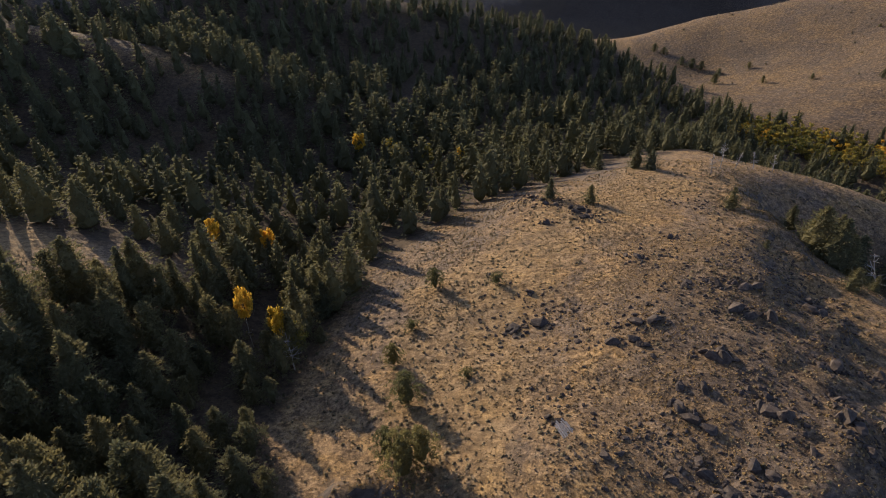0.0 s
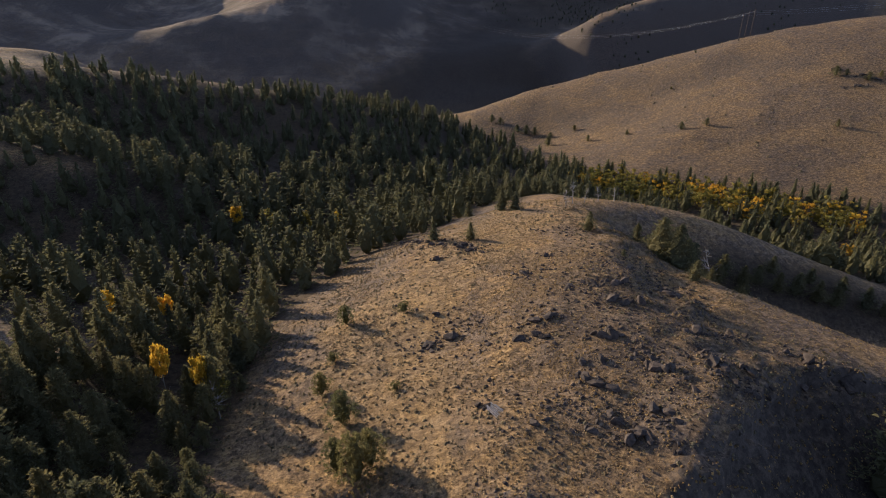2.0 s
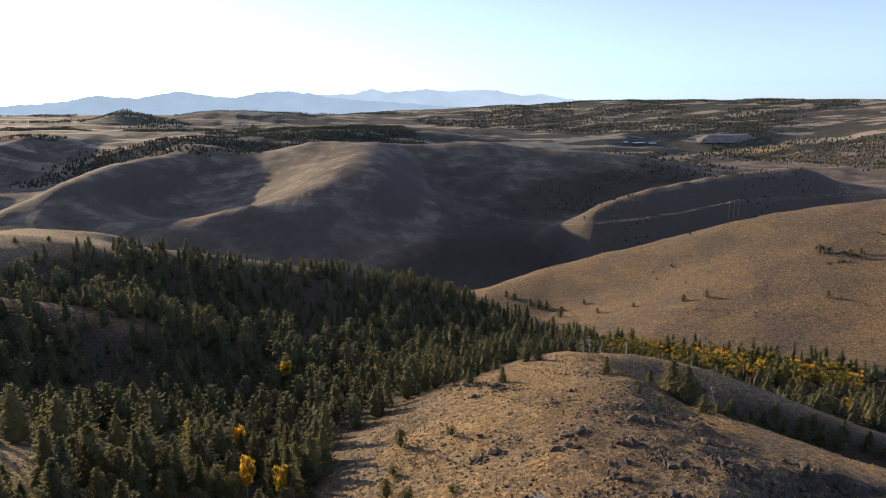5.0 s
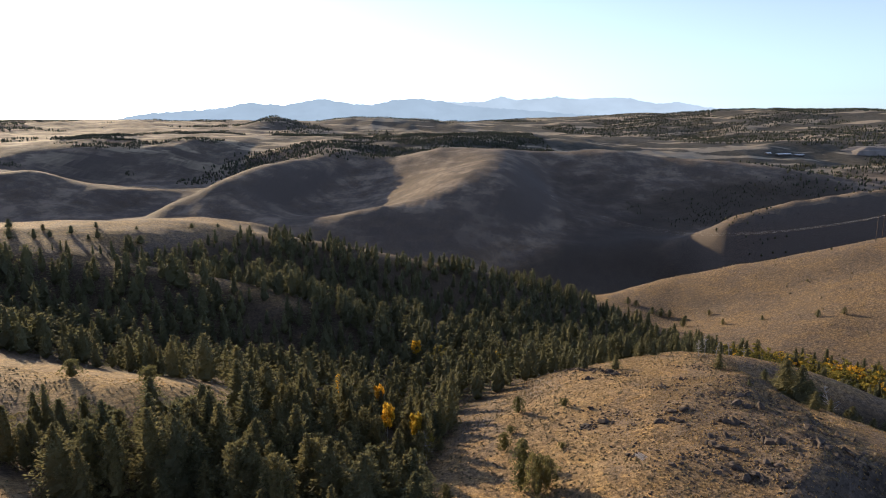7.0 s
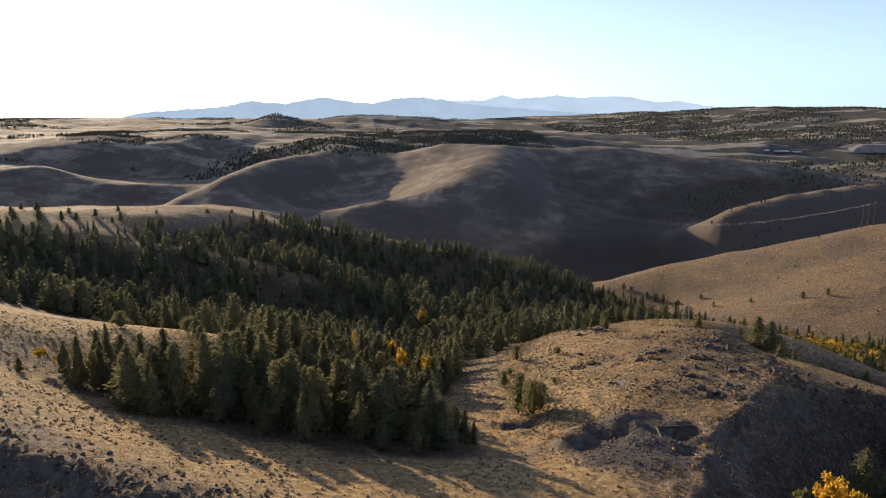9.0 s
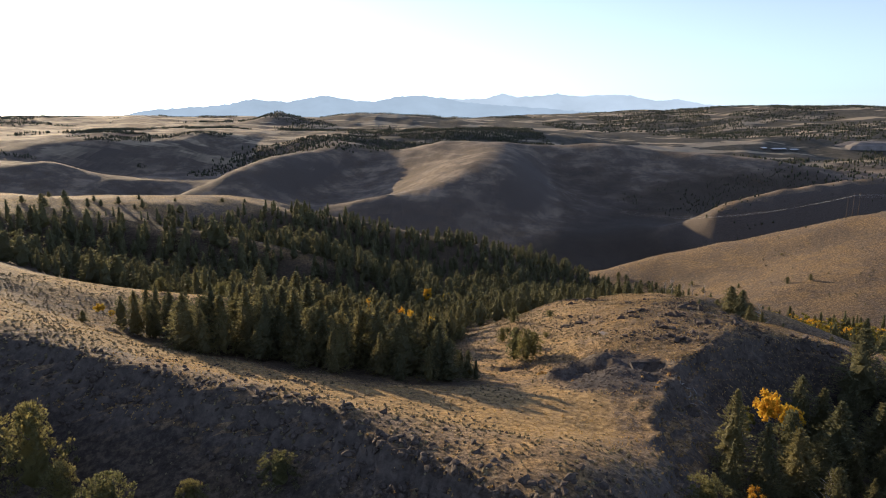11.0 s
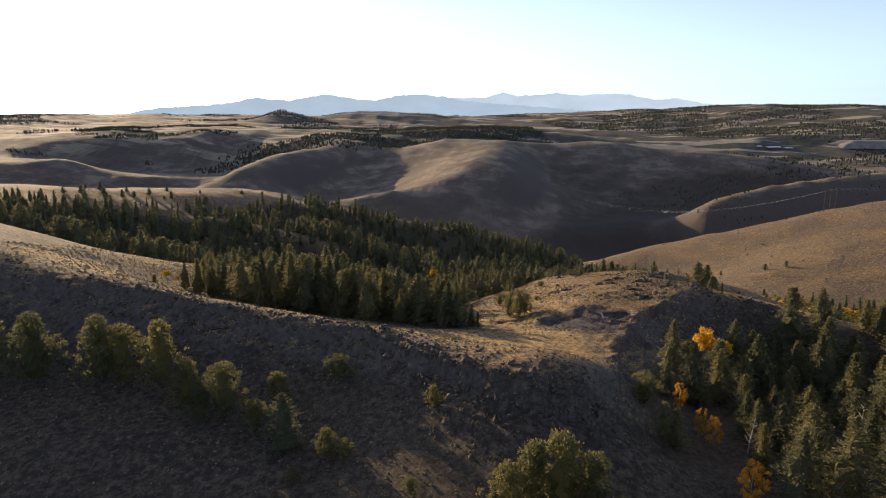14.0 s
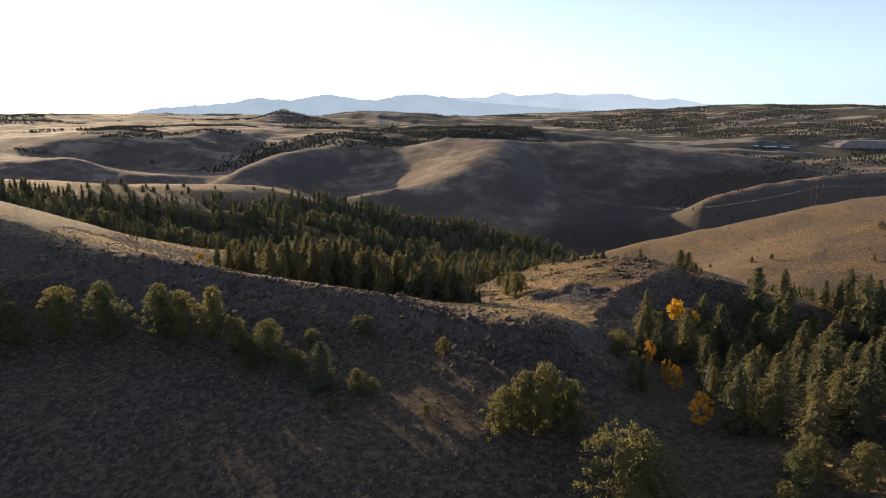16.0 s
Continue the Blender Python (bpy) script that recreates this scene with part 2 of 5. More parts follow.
# crests, breaks of slope and valley floors of the land: x, y, height
LINES = dict(
    knoll_spine=[(8, 12, 34), (24, 32, 33.2), (36, 48, 33.8), (44, 62, 33.6), (54, 92, 28.9), (64, 126, 20.5), (73, 157, 13), (84, 190, 1)],
    knoll_top_west=[(7, 27, 32.5), (15, 54, 31.8), (17, 80, 26.2), (9, 95, 23.6), (17, 138, 15), (56, 166, 10)],
    knoll_foot_west=[(-8, 38, 27), (-9, 58, 23.5), (-10, 80, 21.5), (-8, 98, 19), (-4, 125, 12), (12, 155, 6), (45, 185, -2)],
    knoll_edge=[(27.6, 29.5, 34), (34, 34, 34.4), (41, 38.5, 34.6), (46, 41.5, 34.2), (52.7, 45.5, 32.4), (60, 50, 30.4), (68, 51.5, 28.7), (75, 51, 27.6)],
    knoll_middle=[(26, 62, 31.6), (31, 75, 31), (35, 95, 27.6), (41, 110, 24)],
    east_spur=[(75, 51, 27.6), (87, 46, 25), (98, 41, 22.5), (118, 30, 18), (150, 12, 10)],
    east_spur_front=[(64.7, 63.5, 28.6), (72.5, 60.2, 27.2), (84, 55, 25)],
    east_spur_back=[(80, 136, 11.5), (86, 127, 7.5), (96, 113, 1.5), (108, 100, -6), (122, 87, -13), (142, 70, -18)],
    knoll_shoulder=[(38, 45, 34.7), (45, 50.6, 34.8), (51.8, 65.1, 32.2), (59.5, 69.5, 29.7), (64.6, 89.4, 24), (72, 112, 20.8), (71, 128, 19.3), (71, 142, 16.3)],
    east_band=[(80.5, 98, 19.2), (83, 88, 20.6), (88, 80, 20.4), (93, 72.7, 20), (105, 62, 17), (125, 48, 12)],
    back_spur=[(76, 151, 14.2), (82, 154.5, 12.2), (90, 156, 11.5), (104, 153, 9.5), (118, 148, 6.5), (135, 140, 0), (160, 120, -8)],
    scarp_foot=[(29, 12, 26.8), (40, 20, 23.5), (50, 28, 21), (62, 34, 19), (76, 35, 17), (90, 30, 14), (110, 20, 9)],
    gulch=[(2, -92, 28), (6, -78, 29.5), (10, -52, 30), (16, -30, 28.5), (20, -14, 27), (32, 0, 24.5), (54, 16, 18), (84, 18, 8), (120, 4, -1), (170, -22, -9)],
    gulch_east_side=[(40, -70, 36), (70, -50, 32), (110, -45, 26), (160, -70, 24)],
    cliff_top=[(-220, 46, 62), (-180, 34, 54), (-150, 25, 48.8), (-125, 15, 47.3), (-108, 7.5, 46.6), (-90, 2, 45.3), (-73, -5.5, 45.0), (-58, -11, 44.0), (-46, -19.5, 43.8), (-37, -27, 44), (-29, -34.5, 44.2), (-23, -41, 44.4), (-16, -41.5, 44.6), (-7, -37, 42)],
    cliff_foot=[(-220, 30, 52), (-180, 22, 45), (-150, 15, 41.5), (-125, 6, 40), (-108, -2, 39.5), (-90, -8, 39), (-73, -14, 39.3), (-58, -19, 38.8), (-46, -29, 39.2), (-34, -40, 39.6), (-22, -50, 40), (-6, -46, 37), (4, -32, 33.2)],
    basin=[(-170, -30, 29), (-130, -36, 30.5), (-100, -42, 31.5), (-75, -46, 32.8), (-60, -46, 33), (-52, -46, 33.8), (-40, -55, 34.6), (-34, -56, 35), (-28, -54, 36), (-16, -58, 34), (-8, -60, 32)],
    basin_low=[(-170, -105, 13), (-110, -98, 17), (-70, -92, 22), (-40, -92, 28), (-22, -96, 27), (-6, -104, 25.5), (4, -115, 25)],
    basin_middle=[(-100, -60, 26.5), (-75, -62, 29), (-58, -66, 31), (-44.5, -66, 32.2), (-34.4, -68.4, 32.8), (-37.5, -74, 31), (-24, -72, 31)],
    meadow=[(-150, 80, 40.7), (-125, 64, 34.5), (-100, 52, 32), (-62, 38, 30.5), (-32, 28, 30), (-10, 22, 31)],
    meadow_break=[(-150, 60, 45), (-120, 42, 41), (-90, 20, 40.5), (-60, 6, 39.6), (-42, -2, 39.2), (-20, -12, 39.2), (-4, -8, 35.9)],
    grove_gully=[(-92, 68, 29), (-62, 64, 25), (-36, 72, 18), (-34, 92, 13), (-32, 140, 3), (-20, 198, -8), (40, 260, -24), (95, 340, -42), (128, 430, -58)],
    shelf=[(-215, 120, 47), (-165, 105, 38), (-130, 96, 33.5), (-102, 94, 32), (-75, 94, 26), (-55, 105, 18)],
    behind_shelf=[(-215, 185, 24), (-170, 168, 16), (-110, 160, 8), (-70, 165, 2)],
    rib=[(-200, 262, 29), (-165, 262, 25), (-117, 253, 15.5), (-85, 241, 8.5), (-60, 228, 0), (-45, 262, -8)],
    behind_rib=[(-160, 272, 14), (-120, 288, 4), (-80, 302, -6), (-30, 318, -18)],
    left_crest=[(-420, 240, 47), (-300, 250, 40.5), (-235, 262, 35), (-185, 300, 29.2), (-156, 372, 24), (-118, 392, 14), (-62, 400, 1), (-8, 405, -10), (60, 440, -36), (115, 485, -60)],
    left_crest_back=[(-340, 320, 40.5), (-275, 335, 35), (-225, 372, 29), (-192, 428, 22.5), (-150, 452, 12)],
    left_back=[(-420, 440, -10), (-300, 470, -20), (-200, 510, -38), (-100, 540, -55), (0, 570, -68)],
    gorge=[(-520, 640, -84), (-300, 660, -94), (-100, 690, -108), (60, 680, -120), (150, 630, -118), (240, 640, -114), (340, 645, -108), (520, 630, -98), (760, 620, -84)],
    right_creek=[(300, 120, -18), (250, 175, -24), (190, 235, -33), (140, 290, -40), (125, 360, -50), (132, 430, -58)],
    creek_knoll_side=[(110, 190, -16), (160, 140, -14), (210, 80, -12)],
    right_hill_crest=[(152, 500, -60), (200, 500, -48), (242, 489, -37), (304, 446, -10), (335, 424, 3), (380, 400, 14), (440, 370, 26), (540, 340, 38)],
    right_hill_face=[(168, 408, -58), (226, 320, -28), (280, 320, -12), (292, 366, -10.5), (250, 400, -28)],
    right_hill_low=[(245, 215, -28), (320, 190, -12), (420, 180, 5)],
    right_hill_back=[(200, 545, -88), (300, 545, -72), (400, 520, -55), (520, 500, -40), (700, 480, -28)],
    rocky_spur=[(330, 738, -104), (352, 743, -84), (370, 748, -49), (429, 760, -34), (517, 775, -21), (590, 790, -12), (760, 805, -4)],
    spur_back=[(300, 850, -80), (380, 862, -76), (520, 890, -66), (700, 910, -52)],
    hump_spur=[(-190, 880, -62), (-160, 902, -50), (-98, 915, -40), (-30, 925, -34), (40, 945, -28), (100, 985, -16)],
    hump_foot=[(-260, 800, -90), (-120, 790, -98), (20, 790, -102), (150, 800, -98), (260, 800, -94)],
    hump_edge=[(108, 985, -16), (132, 1060, -2), (146, 1150, 8), (154, 1260, 16), (166, 1400, 22)],
    hump_edge_foot=[(158, 935, -66), (198, 1005, -58), (216, 1090, -46), (226, 1200, -32), (250, 1310, -14)],
    hump_east_face=[(300, 1325, -12), (430, 1300, -16), (560, 1255, -22), (700, 1190, -34), (860, 1100, -52)],
    gulch_rim=[(-1, -29, 39.2), (5, -15, 35.4), (7, -5, 34.3), (10, 6, 33.9), (17, 13.5, 33.2), (22.5, 20, 33)],
    west_flank=[(-250, 1060, -58), (-220, 1180, -46), (-180, 1300, -30)],
    left_crest_drop=[(-126, 416, 6), (-66, 424, -8), (-10, 430, -20), (56, 466, -48)],
    rib_foot=[(-190, 236, 19.5), (-150, 231, 13.5), (-115, 227, 6.5), (-88, 220, 0.5), (-64, 212, -6)],
    # added hill out of view, raised only to cast shade on the basin
    unseen_shade_hill=[(-360, 0, 112), (-280, 20, 95), (-235, 0, 78), (-200, -40, 60)],
    hump_west=[(-120, 990, -64), (-84, 1090, -52), (-72, 1200, -38), (-72, 1310, -18)],
    hump_top=[(-40, 1360, 2), (-20, 1420, 14), (30, 1450, 20), (140, 1410, 22), (182, 1430, 16), (355, 1400, 15), (525, 1350, 6), (682, 1280, -7), (864, 1180, -34), (960, 1130, -44)],
    hump_shoulder=[(10, 1120, -8), (40, 1160, 0), (70, 1230, 7)],
    hump_east=[(300, 1080, -70), (430, 1060, -76), (600, 1010, -74), (760, 980, -66), (940, 980, -58)],
    west_ridge=[(-420, 960, -45), (-340, 1052, -12), (-300, 1180, 2), (-238, 1371, 9), (-200, 1500, 18)],
    west_ridge_back=[(-330, 1600, 22), (-100, 1750, 22), (200, 1800, 20), (600, 1950, 6)],
    west_gully=[(-520, 900, -80), (-480, 1100, -72), (-420, 1300, -54), (-360, 1450, -26)],
    cone=[(-960, 1130, -30), (-850, 1200, -14), (-770, 1235, -8), (-690, 1280, -34), (-600, 1290, -50)],
    cone_front=[(-760, 960, -76), (-640, 1040, -78), (-560, 1150, -74)],
    far_west_ridge=[(-900, 1500, -5), (-700, 1620, 14), (-520, 1720, 26), (-400, 1800, 24)],
    far_west_gully=[(-800, 1420, -58), (-640, 1480, -52), (-520, 1540, -36)],
    hump_back=[(-140, 1540, -2), (60, 1560, -10), (200, 1560, -14), (450, 1520, -24), (700, 1440, -36), (900, 1340, -48)],
    rocky_spur_front=[(335, 712, -106), (380, 718, -86), (440, 728, -72), (520, 742, -60), (600, 752, -50), (760, 760, -42)],
    wooded_knob=[(-720, 2680, 58), (-660, 2685, 76), (-607, 2693, 89), (-560, 2700, 80), (-500, 2709, 66)],
    wooded_ridge=[(-450, 2925, 66), (-400, 2930, 78), (-269, 2940, 88), (-86, 2948, 83), (40, 2945, 74), (130, 2944, 62)],
    plain=[(1000, 1370, -46), (1300, 1650, -38), (1130, 1970, 2), (970, 2320, 6)],
    rim_west=[(-2600, 2600, 55), (-1700, 3000, 64), (-900, 3300, 62), (-300, 3500, 56)],
    rim_east=[(200, 3500, 56), (900, 3400, 80), (1600, 3200, 108), (2600, 2600, 112)],
    upland_mid=[(-1200, 2200, 36), (-500, 2400, 36), (100, 2500, 30), (700, 2700, 30), (1500, 2500, 55)],
    far_ring=[(-4500, 4500, 60), (0, 4600, 40), (4500, 4500, 90), (4500, 0, 80), (4500, -1500, 60), (0, -1500, 50), (-4500, -1500, 50), (-4500, 1500, 40)],
    near_ring=[(-600, 60, 70), (-500, -250, 50), (0, -350, 42), (450, -200, 20), (800, 150, 50), (-700, 350, 40)],
)


def along(line, step):
    out = []
    for a, b in zip(line[:-1], line[1:]):
        a, b = np.array(a, float), np.array(b, float)
        gap = max(step, 0.05 * np.hypot(*((a + b)[:2] / 2)))
        k = max(1, int(round(np.hypot(*(b - a)[:2]) / gap)))
        out += [a + (b - a) * i / k for i in range(k)]
    return out + [np.array(line[-1], float)]


SPOTS = np.array([p for key, line in LINES.items() for p in (line if "ring" in key else along(line, 9.0))])
SX, SY, SZ = SPOTS.T
SOFT = 3.6 + 0.02 * np.hypot(SX, SY)


def _kernel(x, y):
    return np.sqrt((x[:, None] - SX) ** 2 + (y[:, None] - SY) ** 2 + SOFT ** 2)


_n = len(SX)
_A = np.zeros((_n + 3, _n + 3))
_A[:_n, :_n] = _kernel(SX, SY) - 0.8 * np.eye(_n)
_A[:_n, _n], _A[:_n, _n + 1], _A[:_n, _n + 2] = 1, SX / 1000, SY / 1000
_A[_n:, :_n] = _A[:_n, _n:].T
WEIGHT = np.linalg.lstsq(_A, np.r_[SZ, 0, 0, 0], rcond=1e-10)[0]


def distance_to(line, x, y):
    best = np.full(x.shape, 1e9)
    for a, b in zip(line[:-1], line[1:]):
        ax, ay, bx, by = a[0], a[1], b[0], b[1]
        s = np.clip(((x - ax) * (bx - ax) + (y - ay) * (by - ay)) / ((bx - ax) ** 2 + (by - ay) ** 2), 0, 1)
        best = np.minimum(best, np.hypot(x - ax - s * (bx - ax), y - ay - s * (by - ay)))
    return best


def beyond(line, x, y):
    """How far a point lies to the right of a line, negative to its left."""
    best, side = np.full(x.shape, 1e9), np.zeros(x.shape)
    for a, b in zip(line[:-1], line[1:]):
        ux, uy = b[0] - a[0], b[1] - a[1]
        s = np.clip(((x - a[0]) * ux + (y - a[1]) * uy) / (ux * ux + uy * uy), 0, 1)
        d = np.hypot(x - a[0] - s * ux, y - a[1] - s * uy)
        nearer = d < best
        best = np.where(nearer, d, best)
        side = np.where(nearer, np.where(ux * (y - a[1]) - uy * (x - a[0]) < 0, 1.0, -1.0), side)
    return best * side


def height(x, y):
    """Height of the ground; x and y are arrays."""
    x, y = np.atleast_1d(np.asarray(x, float)), np.atleast_1d(np.asarray(y, float))
    z = np.empty(x.shape)
    for i in range(0, len(x), 20000):
        s = slice(i, i + 20000)
        z[s] = _kernel(x[s], y[s]) @ WEIGHT[:_n] + WEIGHT[_n] + WEIGHT[_n + 1] * x[s] / 1000 + WEIGHT[_n + 2] * y[s] / 1000
    d = np.hypot(x, y - 20)
    far = np.clip((d - 420) / 900, 0, 1)
    hump = np.exp(-((x - 60) ** 2 + (y - 1120) ** 2) / 330 ** 2)
    z += far * (1 - 0.65 * hump) * (9 * (1 - 2 * np.abs(fbm(x, y, 260, 4, 3))) * 0.6 + 7 * fbm(x, y, 520, 3, 8))
    mid = np.clip((d - 120) / 200, 0, 1)
    z += mid * 1.2 * fbm(x, y, 40, 3, 5)
    near = np.clip(1 - d / 420, 0, 1)
    z += near * (0.35 * fbm(x, y, 9, 4, 11))
    for line, tall, seed in ((LINES["cliff_top"] + LINES["gulch_rim"] + LINES["knoll_edge"], 2.6, 21),):
        out = beyond(line, x, y) + 1.5 * fbm(x, y, 5.0, 3, seed) + 2.2 * fbm(x, y, 15.0, 2, seed + 3)
        fade = np.clip(out / 1.6, 0, 1)
        z += np.where(out < 0, 0.5 * np.exp(np.minimum(out, 0) / 3), 0.5 - tall * fade * fade * (3 - 2 * fade)) * np.exp(-np.maximum(out, 0) / 14) * (np.abs(out) < 60)
        z += np.exp(-((out - 3) / 6) ** 2) * (1.5 * np.abs(fbm(x, y, 4.0, 3, seed + 6)) - 0.4)
    rough = np.clip(1 - distance_to(LINES["knoll_shoulder"], x, y) / 16, 0, 1)
    z += rough * (1.5 * np.abs(fbm(x, y, 9.0, 3, 33)) - 0.45)
    rough = np.clip(1 - distance_to(LINES["rocky_spur"], x, y) / 60, 0, 1) + 0.6 * np.clip(1 - distance_to(LINES["hump_spur"], x, y) / 50, 0, 1)
    z += rough * (7 * np.abs(fbm(x, y, 46.0, 3, 37)) - 2)
    u, v = 0.87 * (x - 18.6) + 0.5 * (y - 28), -0.5 * (x - 18.6) + 0.87 * (y - 28)
    z -= 2.3 * np.exp(-np.maximum((u / 3.3) ** 6, (v / 2.0) ** 6)) * (1 + 0.25 * vnoise(x, y, 1.6, 81))
    for a, b, w, k in PITS:
        q = ((x - a + 1.6 * fbm(x, y, 3.6, 2, 71)) ** 2 + (1.25 * (y - b) + 1.6 * fbm(x, y, 3.4, 2, 75)) ** 2) / (w * w)
        z += k * np.exp(-(q if k > 0 else q * q * 0.8))
    return z


PITS = [(-10.5, 48, 3.0, -1.6), (-7.5, 47, 2.4, -1.2), (-14.8, 50.5, 2.6, 1.2), (-9, 44.5, 2.0, 0.7), (4.4, 31, 3.0, -2.4), (-2.6, 30.5, 2.8, 2.5), (1, 35.5, 2.6, 1.4), (7.5, 35.8, 3.0, 2.3), (9.8, 31.5, 1.8, 1.4), (12.5, 38, 2.5, 0.9),
        (16, 21.5, 2.5, -1.1), (10, 25, 3.4, 0.8), (8, 17.5, 3.2, 0.7), (22.5, 25, 2.0, 0.7), (19.4, 12, 2.0, -1.4)]   # x, y, radius, depth of the old diggings


def h1(x, y):
    return float(height([x], [y])[0])


def graded(lo, hi, mid, a, b):
    u = np.arange(math.floor(b * math.asinh((lo - mid) / a)), math.ceil(b * math.asinh((hi - mid) / a)) + 1)
    return mid + a * np.sinh(u / b)


def mesh_from(name, verts, faces, material, smooth=False):
    """verts: (n, 3); faces: (m, k) with k 3 or 4."""
    me = bpy.data.meshes.new(name)
    verts, faces = np.asarray(verts, np.float32), np.asarray(faces, np.int32)
    k = faces.shape[1]
    me.vertices.add(len(verts))
    me.vertices.foreach_set("co", verts.ravel())
    me.loops.add(faces.size)
    me.loops.foreach_set("vertex_index", faces.ravel())
    me.polygons.add(len(faces))
    me.polygons.foreach_set("loop_start", np.arange(0, faces.size, k, dtype=np.int32))
    me.polygons.foreach_set("use_smooth", np.full(len(faces), smooth))
    me.materials.append(material)
    me.update(calc_edges=True)
    return me


GX, GY = graded(-4700, 4700, 2, 52, 53), graded(-1400, 4650, 20, 60, 56)
XX, YY = np.meshgrid(GX, GY)
GZ = height(XX.ravel(), YY.ravel())
nx, ny = len(GX), len(GY)
idx = np.arange(nx * ny).reshape(ny, nx)
quads = np.stack([idx[:-1, :-1], idx[:-1, 1:], idx[1:, 1:], idx[1:, :-1]], -1).reshape(-1, 4)
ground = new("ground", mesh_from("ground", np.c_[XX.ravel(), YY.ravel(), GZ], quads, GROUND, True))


def inside(poly, x, y):
    hit = np.zeros(x.shape, bool)
    for (ax, ay), (bx, by) in zip(poly, poly[1:] + poly[:1]):
        c = (ay > y) != (by > y)
        hit ^= c & (x < (bx - ax) * (y - ay) / (by - ay + 1e-9) + ax)
    return hit


GROVE = [(-118, 67), (-110, 51), (-84, 37), (-58, 30), (-42, 26), (-28, 24), (-20, 30), (-22, 44), (-27, 60), (-26, 78), (-24, 96),
         (-22, 112), (-45, 112), (-58, 102), (-72, 80), (-92, 78), (-114, 77)]
FOREST = [(-330, 215), (-300, 165), (-200, 158), (-130, 127), (-80, 117), (-22, 108), (-12, 124), (2, 146), (24, 166), (48, 186), (90, 200),
          (130, 240), (150, 300), (135, 380), (128, 440), (100, 470), (40, 428), (-10, 401), (-62, 394), (-112, 382), (-148, 350), (-176, 290), (-240, 244)]
RIB_BARE = [(-215, 261), (-168, 264), (-117, 254), (-84, 242), (-85, 238), (-99, 240), (-128, 246), (-160, 253), (-215, 255)]
ASPENS_AT = [(126, 302), (150, 292), (166, 280), (184, 260), (198, 236), (215, 208), (228, 188), (212, 172), (196, 194), (178, 218), (162, 242), (138, 270)]
CREEK = [(70, 195), (110, 165), (150, 140), (200, 100), (290, 90), (300, 140), (240, 200), (200, 245), (165, 290), (140, 300)]
GULCH = [(2, -42), (8, -28), (12, -10), (22, 2), (34, 14), (50, 26), (66, 36), (90, 44), (120, 50), (150, 30), (150, -60), (110, -100), (70, -98), (40, -88), (30, -72), (18, -66)]
# treeless gorge whose ground is coloured dark for its shade
GORGE_SHADE = [(90, 560), (180, 600), (330, 630), (340, 700), (300, 800), (420, 960), (600, 990), (560, 1060), (330, 1040), (200, 860), (60, 760), (-60, 690)]
HILLSIDE = [(140, 480), (126, 430), (150, 300), (215, 215), (330, 90), (900, 60), (900, 420), (420, 520), (240, 540)]
MEADOW = [(-150, 60), (-112, 52), (-84, 33), (-42, 21), (-18, 25), (-5, 26), (1, 12), (1, -10), (-8, -24), (-34, -17), (-58, -3), (-90, 11), (-125, 25), (-150, 35)]
KNOLL_WEST = [(-9, 50), (-9, 98), (6, 108), (26, 140), (52, 160), (62, 140), (40, 116), (18, 98), (12, 70), (4, 46)]
VALLEY = [(330, 1130), (380, 1000), (470, 960), (640, 1000), (800, 1080), (770, 1190), (560, 1215), (430, 1175)]
HUMP_FACE = [(250, 1290), (215, 1000), (175, 820), (110, 720), (330, 690), (390, 960), (350, 1120), (430, 1250)]
DRAW = [(92, 118), (108, 132), (150, 124), (166, 106), (150, 100), (122, 110), (102, 110)]
SHELF = [(-170, 100), (-112, 82), (-74, 84), (-62, 100), (-80, 114), (-130, 122), (-170, 130)]
SCARP = [(24, 14), (28.5, 27), (35, 32), (43, 37), (50, 41), (58, 46), (68, 49), (80, 48), (96, 39), (86, 26), (60, 20), (40, 8)]
STONY = [(20, 38), (28, 56), (25, 78), (32, 92), (36, 112), (50, 110), (66, 88), (80, 62), (76, 51), (54, 45), (36, 34), (27, 28)]
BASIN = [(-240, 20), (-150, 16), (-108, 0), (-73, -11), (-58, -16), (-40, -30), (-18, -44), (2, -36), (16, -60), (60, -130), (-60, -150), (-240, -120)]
# needle litter under the woods, grey scrub and painted shade, as weights on the ground's points
gx, gy = XX.ravel() + 3 * vnoise(XX.ravel(), YY.ravel(), 9, 61), YY.ravel() + 3 * vnoise(XX.ravel(), YY.ravel(), 9, 62)
# gorge and draw are darkened here too, in place of their shade
litter_and_shade = inside(GROVE, gx, gy) | (inside(FOREST, gx, gy) & ~inside(RIB_BARE, gx, gy)) | inside(CREEK, gx, gy) | inside(GULCH, gx, gy) | inside(DRAW, gx, gy) | inside(VALLEY, gx, gy) | inside(GORGE_SHADE, gx, gy)
# this one also paints the shade of basin, scarp and hump face
scrub_and_shade = 1.0 * (inside(BASIN, gx, gy) | inside(SCARP, gx, gy)) + 0.42 * (inside(STONY, gx, gy) & ~inside(SCARP, gx, gy)) + 0.5 * inside(HILLSIDE, gx, gy) + 0.7 * (inside(HUMP_FACE, gx, gy) & ~inside(VALLEY, gx, gy))
straw = 0.6 * inside(MEADOW, gx, gy) + 0.35 * inside(KNOLL_WEST, gx, gy) + 0.4 * inside(SHELF, gx, gy)
